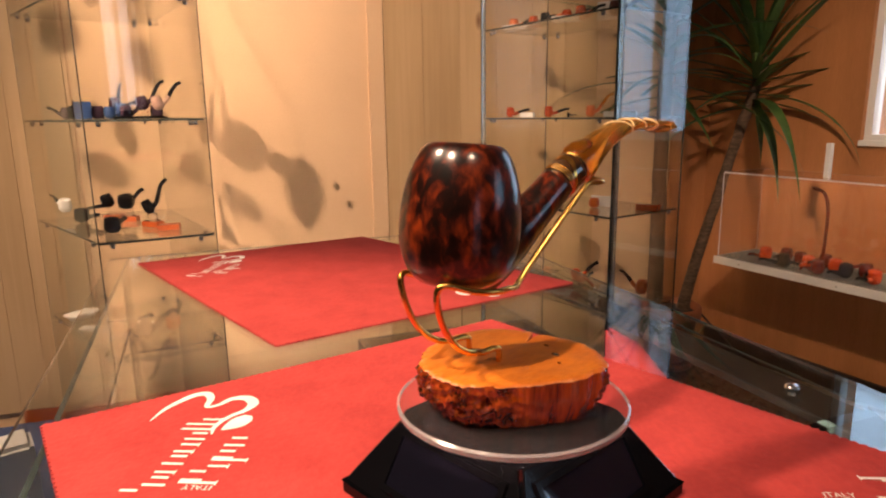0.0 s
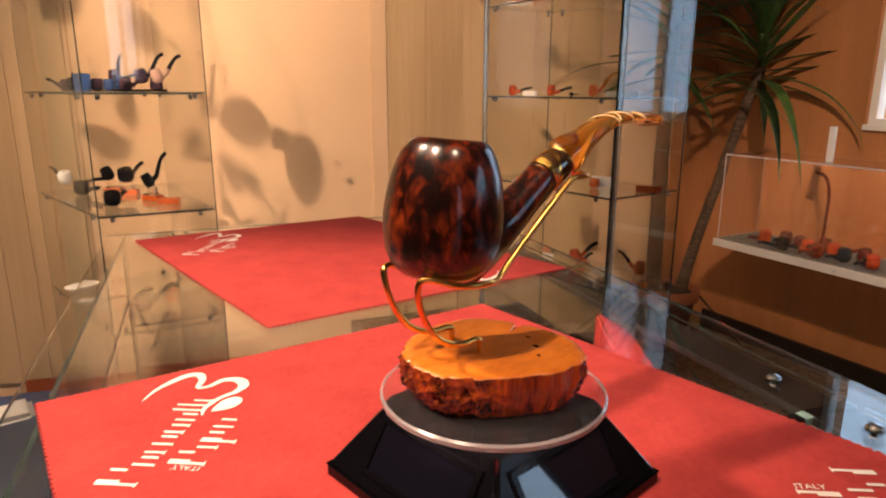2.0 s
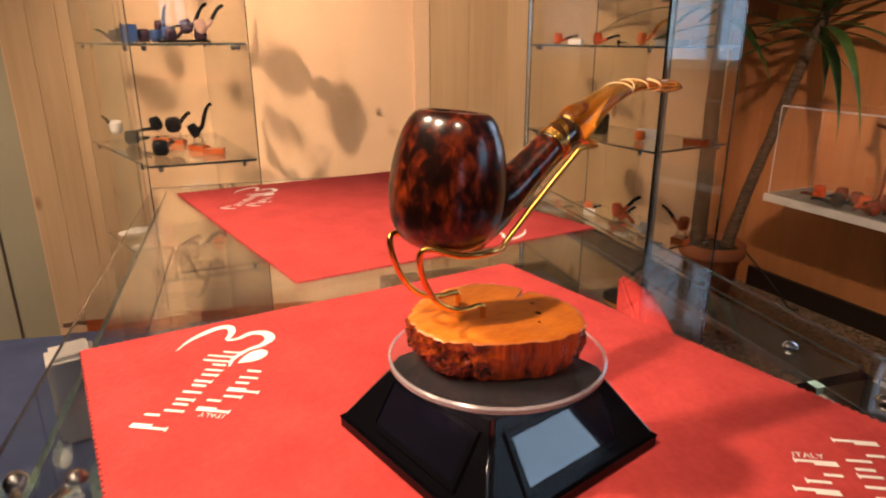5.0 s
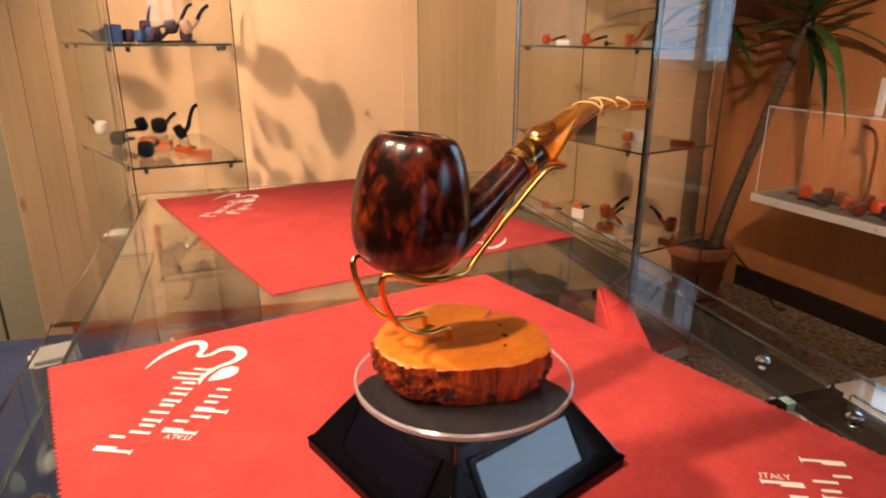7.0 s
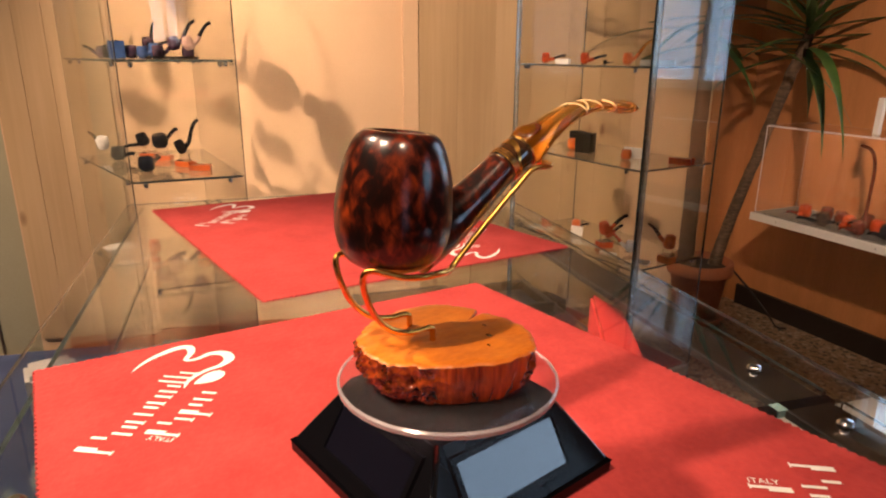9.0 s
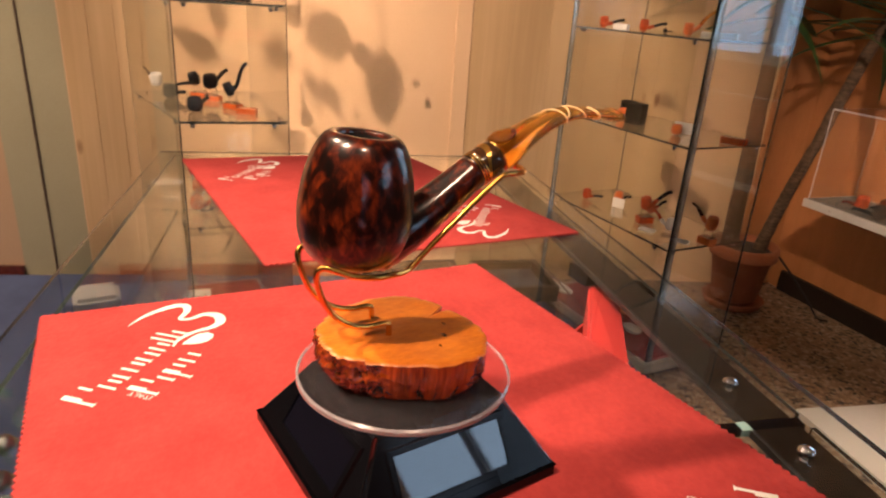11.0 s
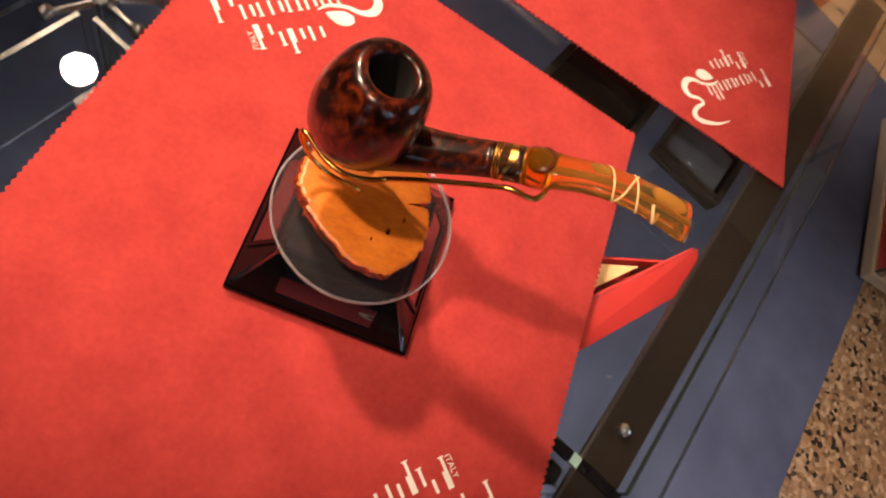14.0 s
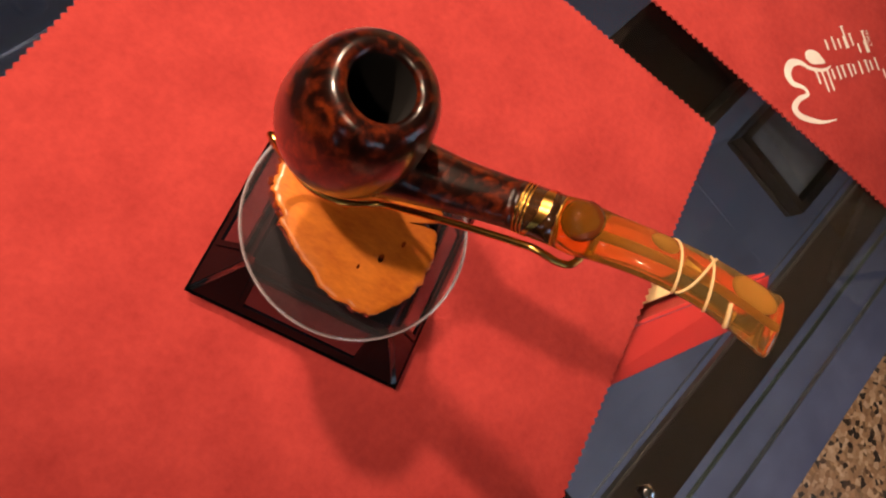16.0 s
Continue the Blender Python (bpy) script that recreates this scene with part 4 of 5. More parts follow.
def block(name, x, y, z, yaw, w, d, h, mat, label, category, tilt=0, bev=0.0008, group=""):
    t = part(name, boxed(-w / 2, w / 2, -d / 2, d / 2, 0, h, min(bev, h * 0.3, d * 0.3)), mat)
    t.matrix_world = Matrix.Translation((x, y, z)) @ pose(0, 0, 0, tilt, 0, yaw)
    return tagged(t, label, category, group)


def rest(x, y, z, yaw, label="small clear acrylic pipe rest on the shelf"):
    bm = prism([(-0.02, -0.012), (0.02, -0.012), (0.014, 0.012), (-0.014, 0.012)], 0, 0.004)
    box(bm, -0.016, 0.016, -0.002, 0.002, 0.004, 0.022)
    t = part("pipe_rest", bm, ACRYLIC)
    t.matrix_world = Matrix.Translation((x, y, z)) @ pose(0, 0, 0, 0, 0, yaw)
    return tagged(t, label, "pipe rest", "acrylic pipe rests")


# ---- glass vitrines ----


def vitrine(label, plan, levels, clips, thick, edge, bright, height=2.1):
    t = thing("glass_vitrine", Matrix.Identity(4), label, "display cabinet", "glass vitrines")
    n = len(plan)
    cx = Vector((sum(p[0] for p in plan) / n, sum(p[1] for p in plan) / n))
    inner = [tuple(cx + (Vector(p) - cx) * 0.97) for p in plan]
    for z in levels:
        sh = pane("glass_shelf", inner, z - 0.006, z, t, "clear glass shelf with dark polished edge")
        for i in range(n):
            p, q = Vector(inner[i]), Vector(inner[(i + 1) % n])
            for f in clips:
                o = p.lerp(q, f)
                o += (cx - o).normalized() * 0.008
                part("shelf_clip", lathe([(0.0, -0.018), (0.005, -0.018), (0.0065, -0.014), (0.0065, -0.0065), (0.0, -0.0065)], 12, m=Matrix.Translation((*o, z))), CHROME, sh, smooth=True)
    for i in range(n):
        wall_pane("pane", plan[i], plan[(i + 1) % n], 0.075, height, t, thick, (GLASS if thick > 0.005 else GREYPANE) if i == bright else THIN, edge)
    part("plinth", prism([tuple(cx + (Vector(p) - cx) * 1.01) for p in plan], 0.03, 0.062), GREYWHITE, t, "grey-white painted plinth board")
    # Foot coloured dark to give the shadow below the raised plinth.
    part("foot", prism([tuple(cx + (Vector(p) - cx) * 0.9) for p in plan], 0.0, 0.03), SKIRT, t, "recessed foot, coloured dark for the shadow under the plinth")
    part("velvet_floor", prism([tuple(cx + (Vector(p) - cx) * 0.93) for p in plan], 0.062, 0.07), VELVET, t, "dark red velvet lining")
    part("top_frame", prism(plan, height, height + 0.04), WHITE, t, "white painted top")
    return t


LP = [(-0.91, 1.255), (-0.672, 1.39), (-1.02, 1.86), (-1.325, 1.65)]
vitrine("tall frameless glass vitrine holding black pipes by the peach wall", LP, (0.48, 0.78, 1.076, 1.372), (0.1, 0.9), 0.003, PALEEDGE, 0)
E1, E2, R0 = Vector((-0.595, 0.804)), Vector((0.804, 0.595)), Vector((0.41, 1.65))
RP = [tuple(R0), tuple(R0 + E2 * 0.32), tuple(R0 + E1 * 0.62 + E2 * 0.32), tuple(R0 + E1 * 0.62)]
east_case = vitrine("tall frameless glass vitrine with red velvet floor beside the plant", RP, (0.46, 0.77, 1.062, 1.365), (0.08, 0.92), 0.008, EDGE, 0)


# Pale blue tint stands in for daylight reflected along the glass corners.
for p_, q_ in ((R0 + E2 * 0.008, R0 + E2 * 0.020), (R0 + E1 * 0.612, R0 + E1 * 0.600)):
    wall_pane("corner_strip", p_, q_, 0.075, 2.1, east_case, 0.011, REFLECT_BLUE, PALEEDGE)


def rv(s, t_):
    return R0 + E1 * s + E2 * t_


# things on the west vitrine's shelves
small_pipe(-1.22, 1.63, 0.805, 150, 0.040, PAPER, VULCAN, 0.25, 1.0, 8, "white meerschaum pipe with a black stem on glass")
small_pipe(-1.14, 1.58, 0.7805, -30, 0.042, EBONY, VULCAN, 0.1, 1.15, 0, "round black lacquered pipe on the glass shelf")
small_pipe(-0.955, 1.405, 0.7805, 95, 0.042, EBONY, VULCAN, 0.1, 1.15, 0, "round black lacquered pipe on the glass shelf")
for x, y, yaw in ((-1.075, 1.635, 10), (-1.015, 1.600, 5), (-0.895, 1.505, -20), (-0.825, 1.452, 15)):
    block("wooden_block", x, y, 0.7805, yaw, 0.055, 0.03, 0.015, AMBERWOOD, "small orange wooden display block on the glass shelf", "display block", group="orange display blocks")
rest(-1.075, 1.635, 0.796, 10)
rest(-1.015, 1.600, 0.796, 5)
rest(-0.895, 1.505, 0.796, -20)
small_pipe(-1.085, 1.635, 0.818, 170, 0.040, EBONY, VULCAN, 0.1, 1.0, -25, "black lacquered pipe tipped up on a clear rest")
small_pipe(-1.015, 1.600, 0.818, 80, 0.042, EBONY, VULCAN, 0.2, 1.2, 10, "round black lacquered pipe on a clear rest")
small_pipe(-0.895, 1.505, 0.818, 20, 0.040, EBONY, VULCAN, 0.7, 0.8, 25, "black bent pipe standing upright on a clear rest")
ZM = 1.0765
small_pipe(-1.10, 1.505, ZM, 165, 0.032, PLUM, VULCAN, 0.3, 1.0, 0, "dark stained pipe with black stem on glass")
block("gift_box", -1.02, 1.446, ZM, 32, 0.038, 0.038, 0.045, BLUEBOX, "small dark blue cardboard box on the glass shelf", "box")
small_pipe(-0.975, 1.53, ZM + 0.02, 100, 0.036, PLUM, VULCAN, 0.6, 1.0, 20, "dark stained bent pipe propped on the shelf")
small_pipe(-0.93, 1.48, ZM, 140, 0.040, BLUEBOX, VULCAN, 0.5, 1.1, 0, "blue lacquered pipe on the glass shelf")
small_pipe(-0.868, 1.47, ZM + 0.022, 40, 0.036, PLUM, VULCAN, 0.7, 1.0, 15, "dark plum bent pipe on a clear rest")
rest(-0.868, 1.47, ZM, 20)
small_pipe(-0.817, 1.45, ZM + 0.022, 30, 0.036, PALEPIPE, VULCAN, 0.6, 0.9, 15, "pale rose-grey bent pipe with black stem on rest")
rest(-0.817, 1.45, ZM, 10)
for x, y, yw, sz, m_, lab in ((-0.995, 1.47, 150, 0.034, PLUM, "dark plum pipe leaning among others on glass"), (-0.955, 1.455, 20, 0.032, BLUEBOX, "blue lacquered pipe among others on glass"), (-0.90, 1.435, 60, 0.034, PLUM, "dark plum pipe leaning among others on glass"), (-1.06, 1.475, 120, 0.036, EBONY, "small black pipe on the glass shelf"), (-0.845, 1.49, 110, 0.036, PLUM, "dark plum pipe leaning among others on glass")):
    small_pipe(x, y, ZM, yw, sz, m_, VULCAN, 0.5, 1.0, 0, lab)
for x, y in ((-0.98, 1.435), (-0.885, 1.425)):
    rest(x, y, ZM, 25)
block("label_strip", -0.86, 1.43, ZM, 32, 0.13, 0.012, 0.006, DARKBOX, "thin dark strip along the front of the shelf", "label holder")
for x, y, yaw in ((-1.0, 1.52, 60), (-0.86, 1.44, 200)):
    small_pipe(x, y, 1.3725, yaw, 0.045, PLUM, VULCAN, 0.8, 1.0, 20, "dark bent pipe on the upper glass shelf")

for x, y, yw, sz, m_, lab in ((-0.98, 1.42, 20, 0.045, CHERRY, "red briar pipe on the low glass shelf"), (-0.90, 1.40, 60, 0.05, PLUM, "dark stained pipe on the low glass shelf"), (-1.07, 1.58, 140, 0.045, CHERRY, "red briar pipe on the low glass shelf"), (-0.85, 1.47, 100, 0.045, TAN, "pale briar pipe on the low glass shelf")):
    small_pipe(x, y, 0.4805, yw, sz, m_, VULCAN, 0.4, 1.0, 0, lab)
for x, y, yw in ((-0.95, 1.50, 30), (-1.1, 1.48, 10)):
    block("price_card", x, y, 0.4805, yw, 0.05, 0.035, 0.006, PAPER, "white card lying on the low glass shelf", "card", group="white cards")
for x, y, yw, w_, h_, m_, lab in ((-1.0, 1.45, 30, 0.10, 0.05, DARKBOX, "black cardboard box on red velvet"), (-0.9, 1.42, 40, 0.06, 0.07, CHERRY, "small red wooden box on red velvet"), (-1.12, 1.6, 35, 0.09, 0.03, PAPER, "flat white box on red velvet")):
    block("gift_box", x, y, 0.0705, yw, w_, 0.06, h_, m_, lab, "box")

# things on the east vitrine's shelves
ZU, ZL, ZK = 1.0625, 0.4605, 0.7705
for s, m_, st, b_ in ((0.575, CHERRY, VULCAN, 0.15), (0.375, CHERRY, VULCAN, 0.15), (0.185, TAN, AMBER, 0.9)):
    p = rv(s, 0.1)
    small_pipe(p.x, p.y, ZU, -25, 0.036, m_, st, b_, 0.9, 0, "red-brown briar billiard pipe on the glass shelf" if m_ is CHERRY else "orange briar bent pipe with amber stem")
for s in (0.47, 0.06):
    p = rv(s, 0.09)
    block("price_card", p.x, p.y, ZU, -20, 0.045 if s > 0.1 else 0.09, 0.03, 0.016, PAPER, "small white card beside a pipe", "card", group="white cards")
for s, y_ in ((0.50, -30), (0.30, -30)):
    p = rv(s, 0.12)
    small_pipe(p.x, p.y, ZU, y_, 0.014, DARKBOX, VULCAN, 0.0, 1.0, 0, "small slim black pipe lying on glass")
p = rv(0.365, 0.12)
block("gift_box", p.x, p.y, ZK, -30, 0.055, 0.05, 0.065, DARKBOX, "small black cardboard gift box on the shelf", "box")
p = rv(0.43, 0.12)
small_pipe(p.x, p.y, ZK, -40, 0.04, TAN, VULCAN, 0.6, 1.0, 0, "orange briar pipe lying before a black box")
block("gift_box", *rv(0.46, 0.17), ZK, -30, 0.05, 0.03, 0.06, DARKBOX, "open black cardboard gift box on the shelf", "box")
p = rv(0.175, 0.12)
small_pipe(p.x, p.y, ZK, 60, 0.032, TAN, TAN, 0.1, 1.15, 0, "round orange briar pipe before a white card")
p = rv(0.18, 0.16)
block("price_card", p.x, p.y, ZK, -30, 0.07, 0.003, 0.035, PAPER, "small white card standing on the shelf", "card", group="white cards")
p = rv(0.03, 0.2)
block("pipe_tray", p.x, p.y, ZK, -30, 0.07, 0.03, 0.02, CHERRY, "small red-brown wooden tray on the shelf", "tray")
p = rv(0.53, 0.1)
small_pipe(p.x, p.y, ZL, -40, 0.036, CHERRY, VULCAN, 0.1, 1.0, 0, "red briar pipe with black stem on glass")
p = rv(0.40, 0.14)
block("price_card", p.x, p.y, ZL, -30, 0.045, 0.003, 0.035, PAPER, "small white card standing on the shelf", "card", group="white cards")
for s, t_, h, m_, yw in ((0.24, 0.12, 0.05, CHERRY, 20), (0.02, 0.17, 0.045, TAN, 130)):
    p = rv(s, t_)
    block("wooden_block", p.x, p.y, ZL, yw, 0.05, 0.035, 0.022, m_, "small turned wooden pipe base on the shelf", "display block")
    rest(p.x, p.y, ZL + 0.0225, yw)
    small_pipe(p.x, p.y, ZL + 0.045, yw, 0.045, m_, VULCAN, 0.35, 0.9, 10, "briar pipe raised on a wooden base")
p = rv(0.11, 0.1)
rest(p.x, p.y, ZL, 0)
small_pipe(p.x, p.y, ZL + 0.022, 170, 0.036, PAPER, CHERRY, 0.5, 0.9, 10, "cream and brown pipe on a clear rest")
for s, t_, m_, st in ((0.56, 0.1, TAN, VULCAN), (0.48, 0.12, CHERRY, VULCAN), (0.40, 0.1, EBONY, TAN), (0.32, 0.12, CHERRY, VULCAN), (0.24, 0.1, CHERRY, VULCAN), (0.12, 0.12, AGED, VULCAN)):
    p = rv(s, t_)
    small_pipe(p.x, p.y, 1.3655, -15, 0.038, m_, st, 0.3, 1.0, 0, "briar pipe lying on the upper glass shelf")
for s_ in (0.52, 0.28):
    block("price_card", *rv(s_, 0.08), 1.3655, -30, 0.09, 0.04, 0.012, PAPER, "flat white card lying on the upper shelf", "card", group="white cards")
block("price_card", *rv(0.17, 0.17), 1.3655, -30, 0.10, 0.003, 0.05, PAPER, "white card standing on the upper shelf", "card")
for s_, t_, yw, m_ in ((0.47, 0.2, -60, TAN), (0.32, 0.22, 40, CHERRY)):
    p = rv(s_, t_)
    small_pipe(p.x, p.y, ZL, yw, 0.036, m_, VULCAN, 0.3, 1.0, 0, "briar pipe lying at the back of the shelf")
for s_, t_ in ((0.17, 0.07), (0.06, 0.1)):
    p = rv(s_, t_)
    block("price_card", p.x, p.y, ZL, -30, 0.05, 0.03, 0.005, PAPER, "white card lying on the glass shelf", "card", group="white cards")
# on the velvet floor
ZV = 0.0705
for (x, y, w, d, h, m_, yw, lab) in ((0.22, 2.27, 0.12, 0.07, 0.06, DARKBOX, -52, "black cardboard pipe box on red velvet"), (0.37, 2.05, 0.10, 0.07, 0.045, ORANGEBOX, -52, "orange cardboard box on red velvet"), (0.43, 2.14, 0.10, 0.06, 0.06, DARKBOX, -52, "black cardboard box on red velvet")):
    block("gift_box", x, y, ZV, yw, w, d, h, m_, lab, "box")


def saucer(x, y, z, yaw, l, w, label):
    bm = lathe([(0, 0), (0.35, 0.02), (0.5, 0.14), (0.47, 0.15), (0.3, 0.06), (0, 0.05)], 24)
    bmesh.ops.scale(bm, vec=(l, w, 0.12), verts=bm.verts)
    t = part("dish", bm, PAPER, smooth=True)
    t.matrix_world = Matrix.Translation((x, y, z)) @ pose(0, 0, 0, 0, 0, yaw)
    return tagged(t, label, "dish", "white dishes")


saucer(0.13, 2.13, ZV, -52, 0.14, 0.06, "oval white porcelain dish on red velvet")
saucer(-1.19, 1.595, 0.4805, 20, 0.10, 0.075, "round white porcelain dish on the low glass shelf")
saucer(0.385, 1.86, ZV, -52, 0.08, 0.05, "small oval white dish on red velvet")

# ---- under the counter's glass ----
rb = thing("open_box", Matrix.Translation((0, 0, ZB)), "bright red open cardboard box with a folded-out flap under the glass", "box")
ring = [(0.093, 0.242), (0.050, 0.150), (0.035, 0.075), (0.089, 0.075)]
bm = prism(ring, 0.0, 0.002)
for i in range(4):
    p, q = Vector(ring[i]), Vector(ring[(i + 1) % 4])
    d = (q - p).normalized()
    o = Vector((-d.y, d.x)) * 0.0018
    prism([tuple(p), tuple(q), tuple(q + o), tuple(p + o)], 0.002, 0.0575 if i == 3 else 0.03, bm)
bmesh.ops.recalc_face_normals(bm, faces=bm.faces)
part("carton", bm, REDCARD, rb)
bm = bmesh.new()
a = [bm.verts.new(p) for p in ((0.0935, 0.2425, 0.0600), (0.0895, 0.0750, 0.0580), (0.117, 0.080, 0.0500), (0.1165, 0.238, 0.0485))]
b = [bm.verts.new(v.co - Vector((0, 0, 0.0015))) for v in a]
bm.faces.new(a)
bm.faces.new(b[::-1])
for i in range(4):
    bm.faces.new((a[i], a[(i + 1) % 4], b[(i + 1) % 4], b[i]))
bmesh.ops.recalc_face_normals(bm, faces=bm.faces)
part("flap", bm, REDCARD, rb)
part("insert", prism([(0.0865, 0.215), (0.058, 0.155), (0.045, 0.085), (0.084, 0.085)][::-1], 0.026, 0.028), BEIGE, rb, "beige card insert")
part("emblem", prism([(0.078, 0.180), (0.062, 0.150), (0.080, 0.150)][::-1], 0.0281, 0.0287), DARKBOX, rb, "black printed triangle")


def tray(name, a_, b_, w_, d_, h_, mat, lining, label, yaw=23):
    """A shallow framed tray on the counter's upper glass shelf."""
    tr = thing(name, Matrix.Translation((*at(a_, b_), ZB)) @ pose(0, 0, 0, 0, 0, yaw), label, "tray")
    bm = bmesh.new()
    box(bm, -w_, w_, -d_, d_, 0, 0.006, 0.001)
    for x0, x1, y0, y1 in ((-w_, -w_ + 0.006, -d_, d_), (w_ - 0.006, w_, -d_, d_), (-w_ + 0.006, w_ - 0.006, -d_, -d_ + 0.006), (-w_ + 0.006, w_ - 0.006, d_ - 0.006, d_)):
        box(bm, x0, x1, y0, y1, 0.006, h_)
    part("tray_body", bm, mat, tr)
    if lining:
        part("lining", boxed(-w_ + 0.008, w_ - 0.008, -d_ + 0.008, d_ - 0.008, 0.0062, 0.009), lining, tr, "slate-blue felt lining")


tray("wooden_tray", 0.26, 0.055, 0.045, 0.06, 0.03, DARKWOOD, None, "dark brown wooden tray under the glass")
tray("felt_tray", 0.315, 0.160, 0.036, 0.034, 0.016, DARKWOOD, SLATE, "dark wooden tray lined with slate-blue felt under the glass")

# ---- the plant ----
plant = thing("yucca_plant", Matrix.Translation((0.845, 2.43, 0)), "tall yucca with two bare trunks in a terracotta pot", "plant")
part("pot", lathe([(0.0, 0.03), (0.085, 0.03), (0.09, 0.035), (0.115, 0.21), (0.13, 0.215), (0.134, 0.225), (0.134, 0.262), (0.128, 0.27), (0.12, 0.268), (0.114, 0.24), (0.0, 0.24)], 48), TERRACOTTA, plant, smooth=True)
part("saucer", lathe([(0.0, 0.0), (0.11, 0.0), (0.125, 0.03), (0.12, 0.032), (0.105, 0.012), (0.0, 0.012)], 40), TERRACOTTA, plant, smooth=True)
bm = lathe([(0.115, 0.235), (0.1, 0.247), (0.05, 0.252), (0.0, 0.25)], 32)
part("soil", bm, SOIL, plant)


def trunk(pts):
    rows = smooth_line(pts, 10)
    rows = [(r[0] + 0.004 * noise.noise(Vector((0, 0, r[2] * 18))), r[1] + 0.004 * noise.noise(Vector((5, 0, r[2] * 18))), r[2], r[3] * (1 + 0.1 * noise.noise(Vector((9, 0, r[2] * 40)))), r[3] * (1 + 0.1 * noise.noise(Vector((3, 0, r[2] * 40))))) for r in rows]
    return tube(rows, 16)


trunk_a = part("trunk", trunk([(-0.05, 0, 0.23, 0.04), (-0.062, 0, 0.3, 0.033), (-0.066, 0.0, 0.6, 0.031), (-0.07, 0.0, 0.95, 0.028), (-0.06, 0, 1.6, 0.026)]), STEMBARK, plant, smooth=True)
trunk_b = part("trunk", trunk([(0.055, 0, 0.23, 0.028), (0.075, 0, 0.33, 0.024), (0.112, 0, 0.5, 0.022), (0.160, 0, 0.68, 0.020), (0.207, 0, 0.87, 0.020), (0.255, 0, 1.04, 0.021), (0.282, -0.01, 1.15, 0.019), (0.318, -0.02, 1.28, 0.012)]), STEMBARK, plant, smooth=True)


def leaf(bm, base, az, el, length, width, droop):
    """A long arching blade with a folded midrib."""
    d = Vector((math.cos(az), math.sin(az), 0))
    n, prev = 10, None
    pos, ang = Vector(base), el
    for i in range(n + 1):
        f = i / n
        w = width * (0.45 + 0.55 * math.sin(math.pi * min(1, f * 1.15 + 0.1))) * (1 - f ** 3) + 0.0004
        side = Vector((-d.y, d.x, 0))
        up_ = Vector((-math.sin(ang) * d.x, -math.sin(ang) * d.y, math.cos(ang)))
        row = [bm.verts.new(pos - side * w + up_ * w * 0.35), bm.verts.new(pos), bm.verts.new(pos + side * w + up_ * w * 0.35)]
        if prev:
            bm.faces.new((prev[0], prev[1], row[1], row[0])).smooth = True
            bm.faces.new((prev[1], prev[2], row[2], row[1])).smooth = True
        prev = row
        pos = pos + (d * math.cos(ang) + Vector((0, 0, math.sin(ang)))) * (length / n)
        ang -= droop / n * (0.5 + f)
    return bm


rl = random.Random(11)
for cx_, cy_, cz_, n_, zs, owner in ((0.285, -0.01, 1.08, 44, 0.24, trunk_b), (-0.06, 0, 1.12, 40, 0.50, trunk_a)):
    for i in range(n_):
        f = i / n_
        el = -0.15 + 1.25 * f + rl.uniform(-0.22, 0.22)
        long_ = rl.uniform(0.46, 0.80) * (1.0 - 0.1 * f)
        bm = leaf(bmesh.new(), (cx_, cy_, cz_ + zs * f), i * 2.4 + rl.uniform(-0.3, 0.3), el, long_, rl.uniform(0.014, 0.021), rl.uniform(0.3, 1.3) * (1.25 - 0.6 * f))
        part("leaf", bm, LEAF, owner)
for x_, z_, az, el, long_, droop in ((0.288, 1.12, -1.5, -1.15, 0.27, 0.4), (0.295, 1.13, -0.1, 0.05, 0.40, 1.9), (0.31, 1.20, -0.15, 0.55, 0.62, 1.7)):
    part("leaf", leaf(bmesh.new(), (x_, -0.02, z_), az, el, long_, 0.016, droop), LEAF, trunk_b)

# ---- wall shelf with a clear case ----
SH = Vector((0.985, 2.34))
ZS = 0.50
shelf = thing("wall_shelf", Matrix.Identity(4), "white-edged shelf board with grey felt on the ochre wall", "shelf")
dw = (W2 - SH).dot(N2)
pl = [tuple(SH), tuple(SH + D2 * 1.1), tuple(SH + D2 * 1.1 + N2 * dw), tuple(SH + N2 * dw)]
board = part("board", prism(pl, ZS - 0.028, ZS), WHITE, shelf)
ins = [tuple(SH + D2 * 0.006 + N2 * 0.012), tuple(SH + D2 * 1.09 + N2 * 0.012), tuple(SH + D2 * 1.09 + N2 * (dw - 0.005)), tuple(SH + D2 * 0.006 + N2 * (dw - 0.005))]
part("felt", prism(ins, ZS, ZS + 0.003), GREYFELT, shelf, "grey felt lining")
for s in (0.12, 0.5, 0.9):
    o = SH + D2 * s - N2 * 0.001
    part("screw", lathe([(0, 0), (0.0028, 0), (0.0024, 0.0008), (0, 0.001)], 10, m=Matrix.Translation((*o, ZS - 0.014)) @ pose(0, 0, 0, 90, 0, -60)), CHROME, board)
case = thing("display_case", Matrix.Identity(4), "clear acrylic case over pipes on the wall shelf", "display case")
cp = [SH + D2 * 0.01 + N2 * 0.014, SH + D2 * 1.05 + N2 * 0.014, SH + D2 * 1.05 + N2 * (dw - 0.01), SH + D2 * 0.01 + N2 * (dw - 0.01)]
for i in range(4):
    wall_pane("acrylic_side", cp[i], cp[(i + 1) % 4], ZS + 0.0035, ZS + 0.335, case, 0.005, ACRYLIC, RIM)
lid = part("acrylic_top", prism([tuple(p) for p in cp], ZS + 0.3355, ZS + 0.341, rim=1), None, case, "clear acrylic lid", mats=[ACRYLIC, RIM])
lid.visible_shadow = False
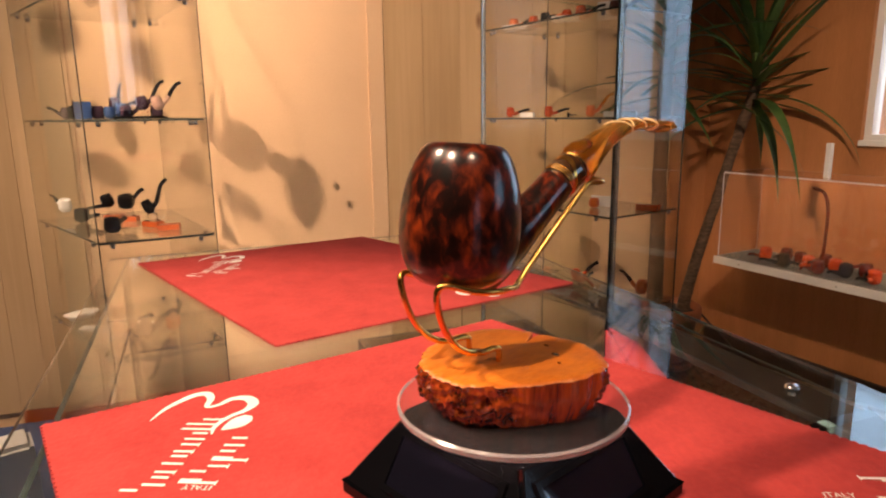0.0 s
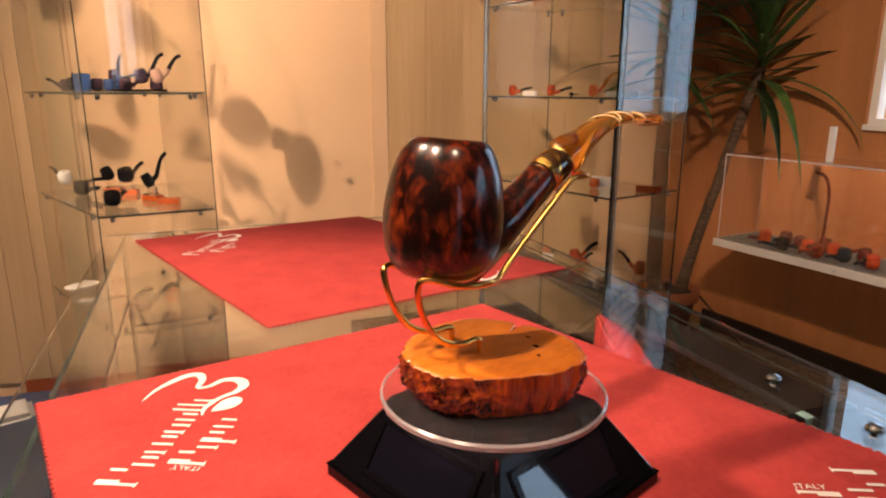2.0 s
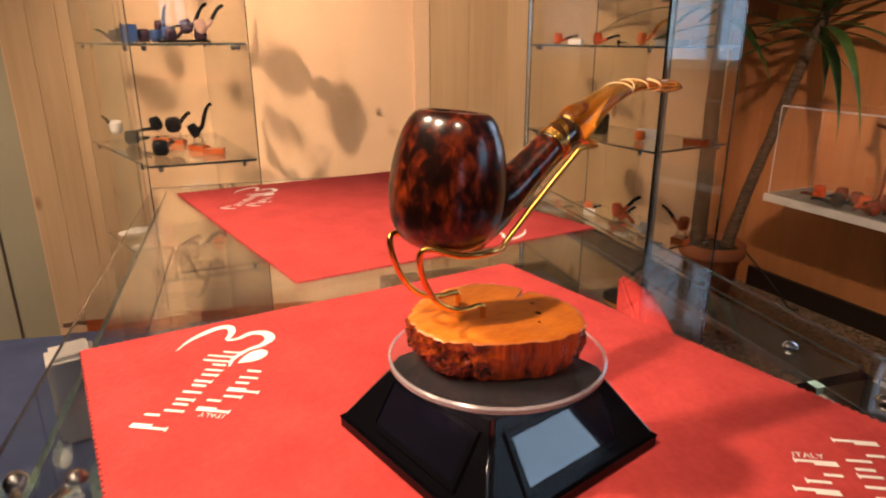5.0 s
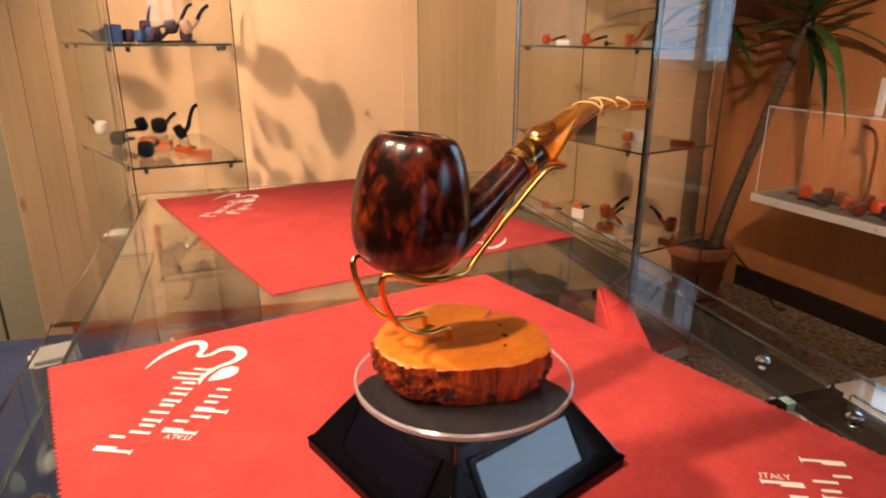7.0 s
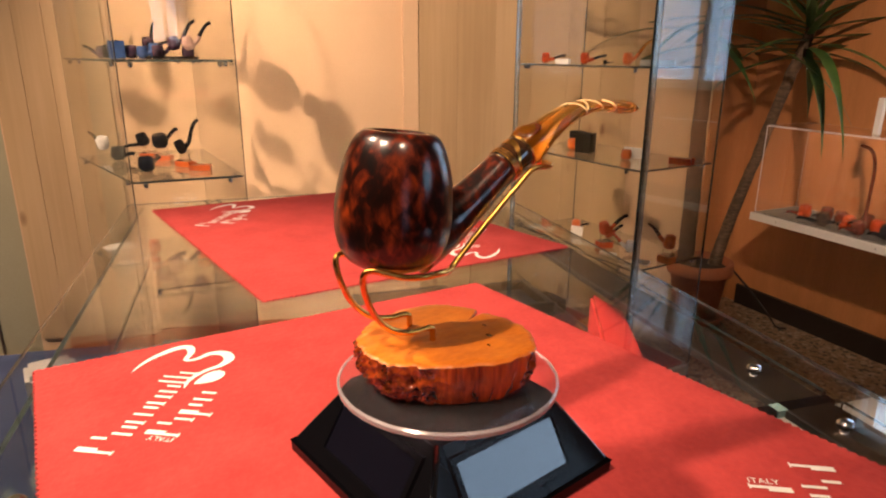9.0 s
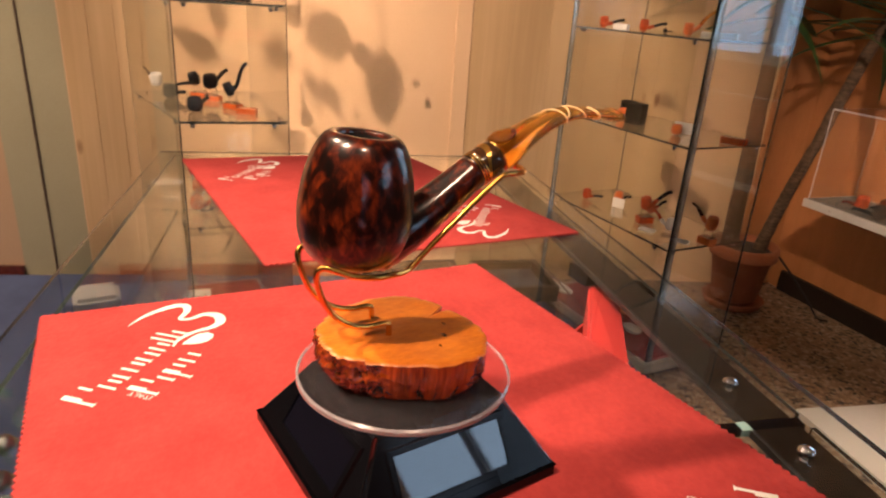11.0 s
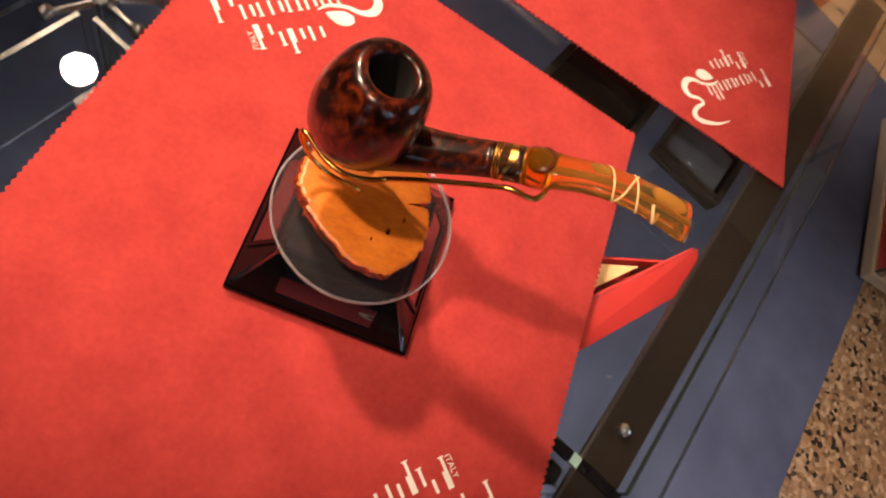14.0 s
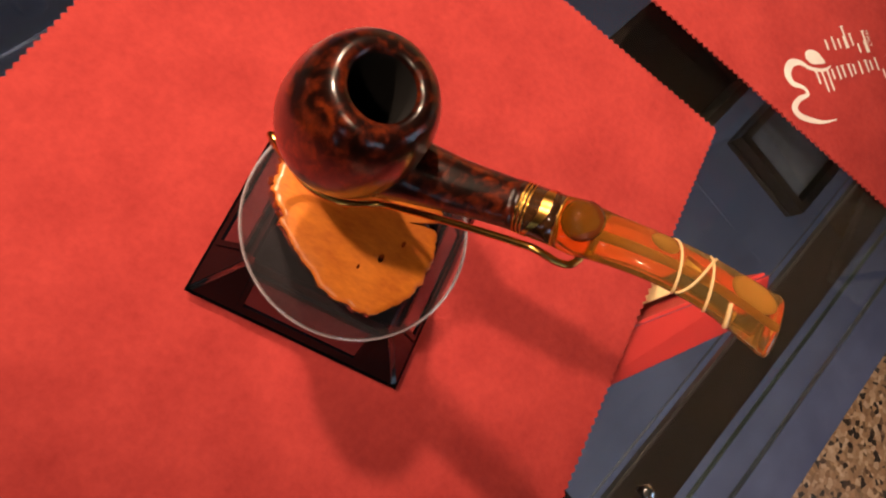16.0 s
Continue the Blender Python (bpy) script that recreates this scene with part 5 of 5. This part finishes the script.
block("white_post", *(SH + D2 * 0.385 + N2 * 0.07), ZS + 0.342, 30, 0.018, 0.018, 0.12, PAPER, "small white upright box on the acrylic case", "box")
for s, t_, yw, m_, st, b_ in ((0.16, 0.10, -150, CHERRY, AGED, 0.1), (0.22, 0.14, -140, AGED, VULCAN, 0.1), (0.27, 0.05, -170, EBONY, VULCAN, 0.1), (0.29, 0.12, -30, AGED, AGED, 0.05), (0.34, 0.09, -160, CHERRY, VULCAN, 0.1), (0.36, 0.16, -150, AGED, VULCAN, 0.1), (0.40, 0.05, -150, AGED, AGED, 0.1), (0.42, 0.12, -60, CHERRY, AGED, 0.2), (0.48, 0.08, -150, EBONY, VULCAN, 0.1), (0.52, 0.13, -120, AGED, VULCAN, 0.1), (0.58, 0.07, -150, CHERRY, VULCAN, 0.1)):
    p = SH + D2 * s + N2 * t_
    small_pipe(p.x, p.y, ZS + 0.0035, yw, 0.050, m_, st, b_, 1.0, 0, "dark briar pipe lying on grey felt in the case" if m_ is not EBONY else "black lacquered pipe on grey felt in the case")
bm = wire([(0, 0, 0), (0.002, 0, 0.12), (0.0, 0, 0.22), (-0.02, 0, 0.275), (-0.06, 0, 0.29)], 0.006, 10)
churchwarden = part("long_stem", bm, AGED, smooth=True)
churchwarden.matrix_world = Matrix.Translation((*(SH + D2 * 0.36 + N2 * 0.14), ZS + 0.004)) @ pose(0, 0, 0, 0, 0, -60)
tagged(churchwarden, "long thin dark red stem standing in the case", "pipe stem")

# cable and board on the floor
cb = wire([(0.95, 2.50, 0.268), (1.01, 2.46, 0.20), (1.075, 2.42, 0.125), (1.13, 2.385, 0.055), (1.165, 2.36, 0.008), (1.20, 2.35, 0.005)], 0.004, 8)
tagged(part("cable", cb, CABLE, smooth=True), "thin black cable hanging behind the plant pot to the floor", "cable")
bp = [Vector((0.86, 1.60)), Vector((1.02, 1.22)), Vector((1.5, 1.42)), Vector((1.34, 1.80))]
bm = prism([tuple(p) for p in bp], 0.0, 0.02)
bmesh.ops.recalc_face_normals(bm, faces=bm.faces)
tagged(part("white_board", bm, WHITE), "plain white board lying on the terrazzo floor", "board")

# ---- unseen trailing plant above the west vitrine, added to cast leaf shadows ----
hang = thing("shadow_plant", Matrix.Translation((-1.12, 0.90, 0)), "unseen trailing broad-leaved plant in a hung pot, added to cast leaf shadows", "plant")
part("pot", lathe([(0, 2.12), (0.07, 2.12), (0.1, 2.26), (0.104, 2.27), (0.095, 2.27), (0.0, 2.25)], 32), TERRACOTTA, hang, smooth=True)
for a_ in (0, 2.1, 4.2):
    part("cord", wire([(0.1 * math.cos(a_), 0.1 * math.sin(a_), 2.26), (0.05 * math.cos(a_), 0.05 * math.sin(a_), 2.5), (0, 0, CEIL)], 0.002, 6), CABLE, hang)


def broad_leaf(base, tip, half_width, facing):
    """A cupped leaf from stalk to tip, its face turned to the given way."""
    base, tip = Vector(base), Vector(tip)
    axis = tip - base
    side = axis.normalized().cross(Vector(facing).normalized()).normalized()
    up_ = side.cross(axis.normalized())
    bm = bmesh.new()
    mid, lft, rgt = [], [], []
    for i in range(13):
        f = i / 12
        w_ = half_width * math.sin(math.pi * min(1, f ** 0.85)) ** 0.75 * (1 - 0.2 * f) + 0.0006
        o = base + axis * f - up_ * (0.06 * axis.length * f * f)
        mid.append(bm.verts.new(o))
        lft.append(bm.verts.new(o + side * w_ + up_ * 0.1 * w_))
        rgt.append(bm.verts.new(o - side * w_ + up_ * 0.1 * w_))
    for i in range(12):
        bm.faces.new((mid[i], mid[i + 1], lft[i + 1], lft[i])).smooth = True
        bm.faces.new((rgt[i], rgt[i + 1], mid[i + 1], mid[i])).smooth = True
    return bm


# stalk start, leaf base, leaf tip, half width, all from the pot's hanging point
for stalk, base, tip, wide in (
        ((0.02, 0.06), (0.080, 0, 1.832), (0.132, 0, 1.752), 0.039),
        ((0.06, 0.02), (0.194, 0, 1.800), (0.199, 0, 1.648), 0.033),
        ((-0.06, 0.02), (-0.080, 0, 1.690), (-0.160, 0, 1.728), 0.026),
        ((-0.05, -0.03), (-0.083, 0, 1.812), (-0.070, 0, 1.735), 0.018),
        ((0.03, -0.05), (0.100, 0.01, 1.705), (0.128, 0.01, 1.640), 0.014),
        ((0.04, -0.05), (0.072, 0.02, 1.715), (0.098, 0.02, 1.632), 0.012),
        ((0.0, 0.06), (0.020, 0, 1.760), (0.034, 0, 1.700), 0.020),
        ((-0.02, 0.05), (-0.045, 0.02, 1.945), (-0.020, 0.02, 1.860), 0.030),
        ((0.01, 0.05), (-0.140, 0.02, 1.960), (-0.190, 0.02, 1.890), 0.034)):
    b0 = Vector(base)
    pts = [(stalk[0], stalk[1], 2.262), (stalk[0] * 1.6, stalk[1] * 1.4, 2.275), (0.55 * b0.x + 0.06 * stalk[0], 0.04, 0.5 * (2.25 + b0.z)), (b0.x * 0.94, b0.y, b0.z + 0.085), tuple(b0)]
    vine = part("vine", wire(pts, 0.0018, 6), STEMBARK, hang)
    part("leaf", broad_leaf(base, tip, wide, (-0.06, -0.82, 0.57)), LEAF, vine)
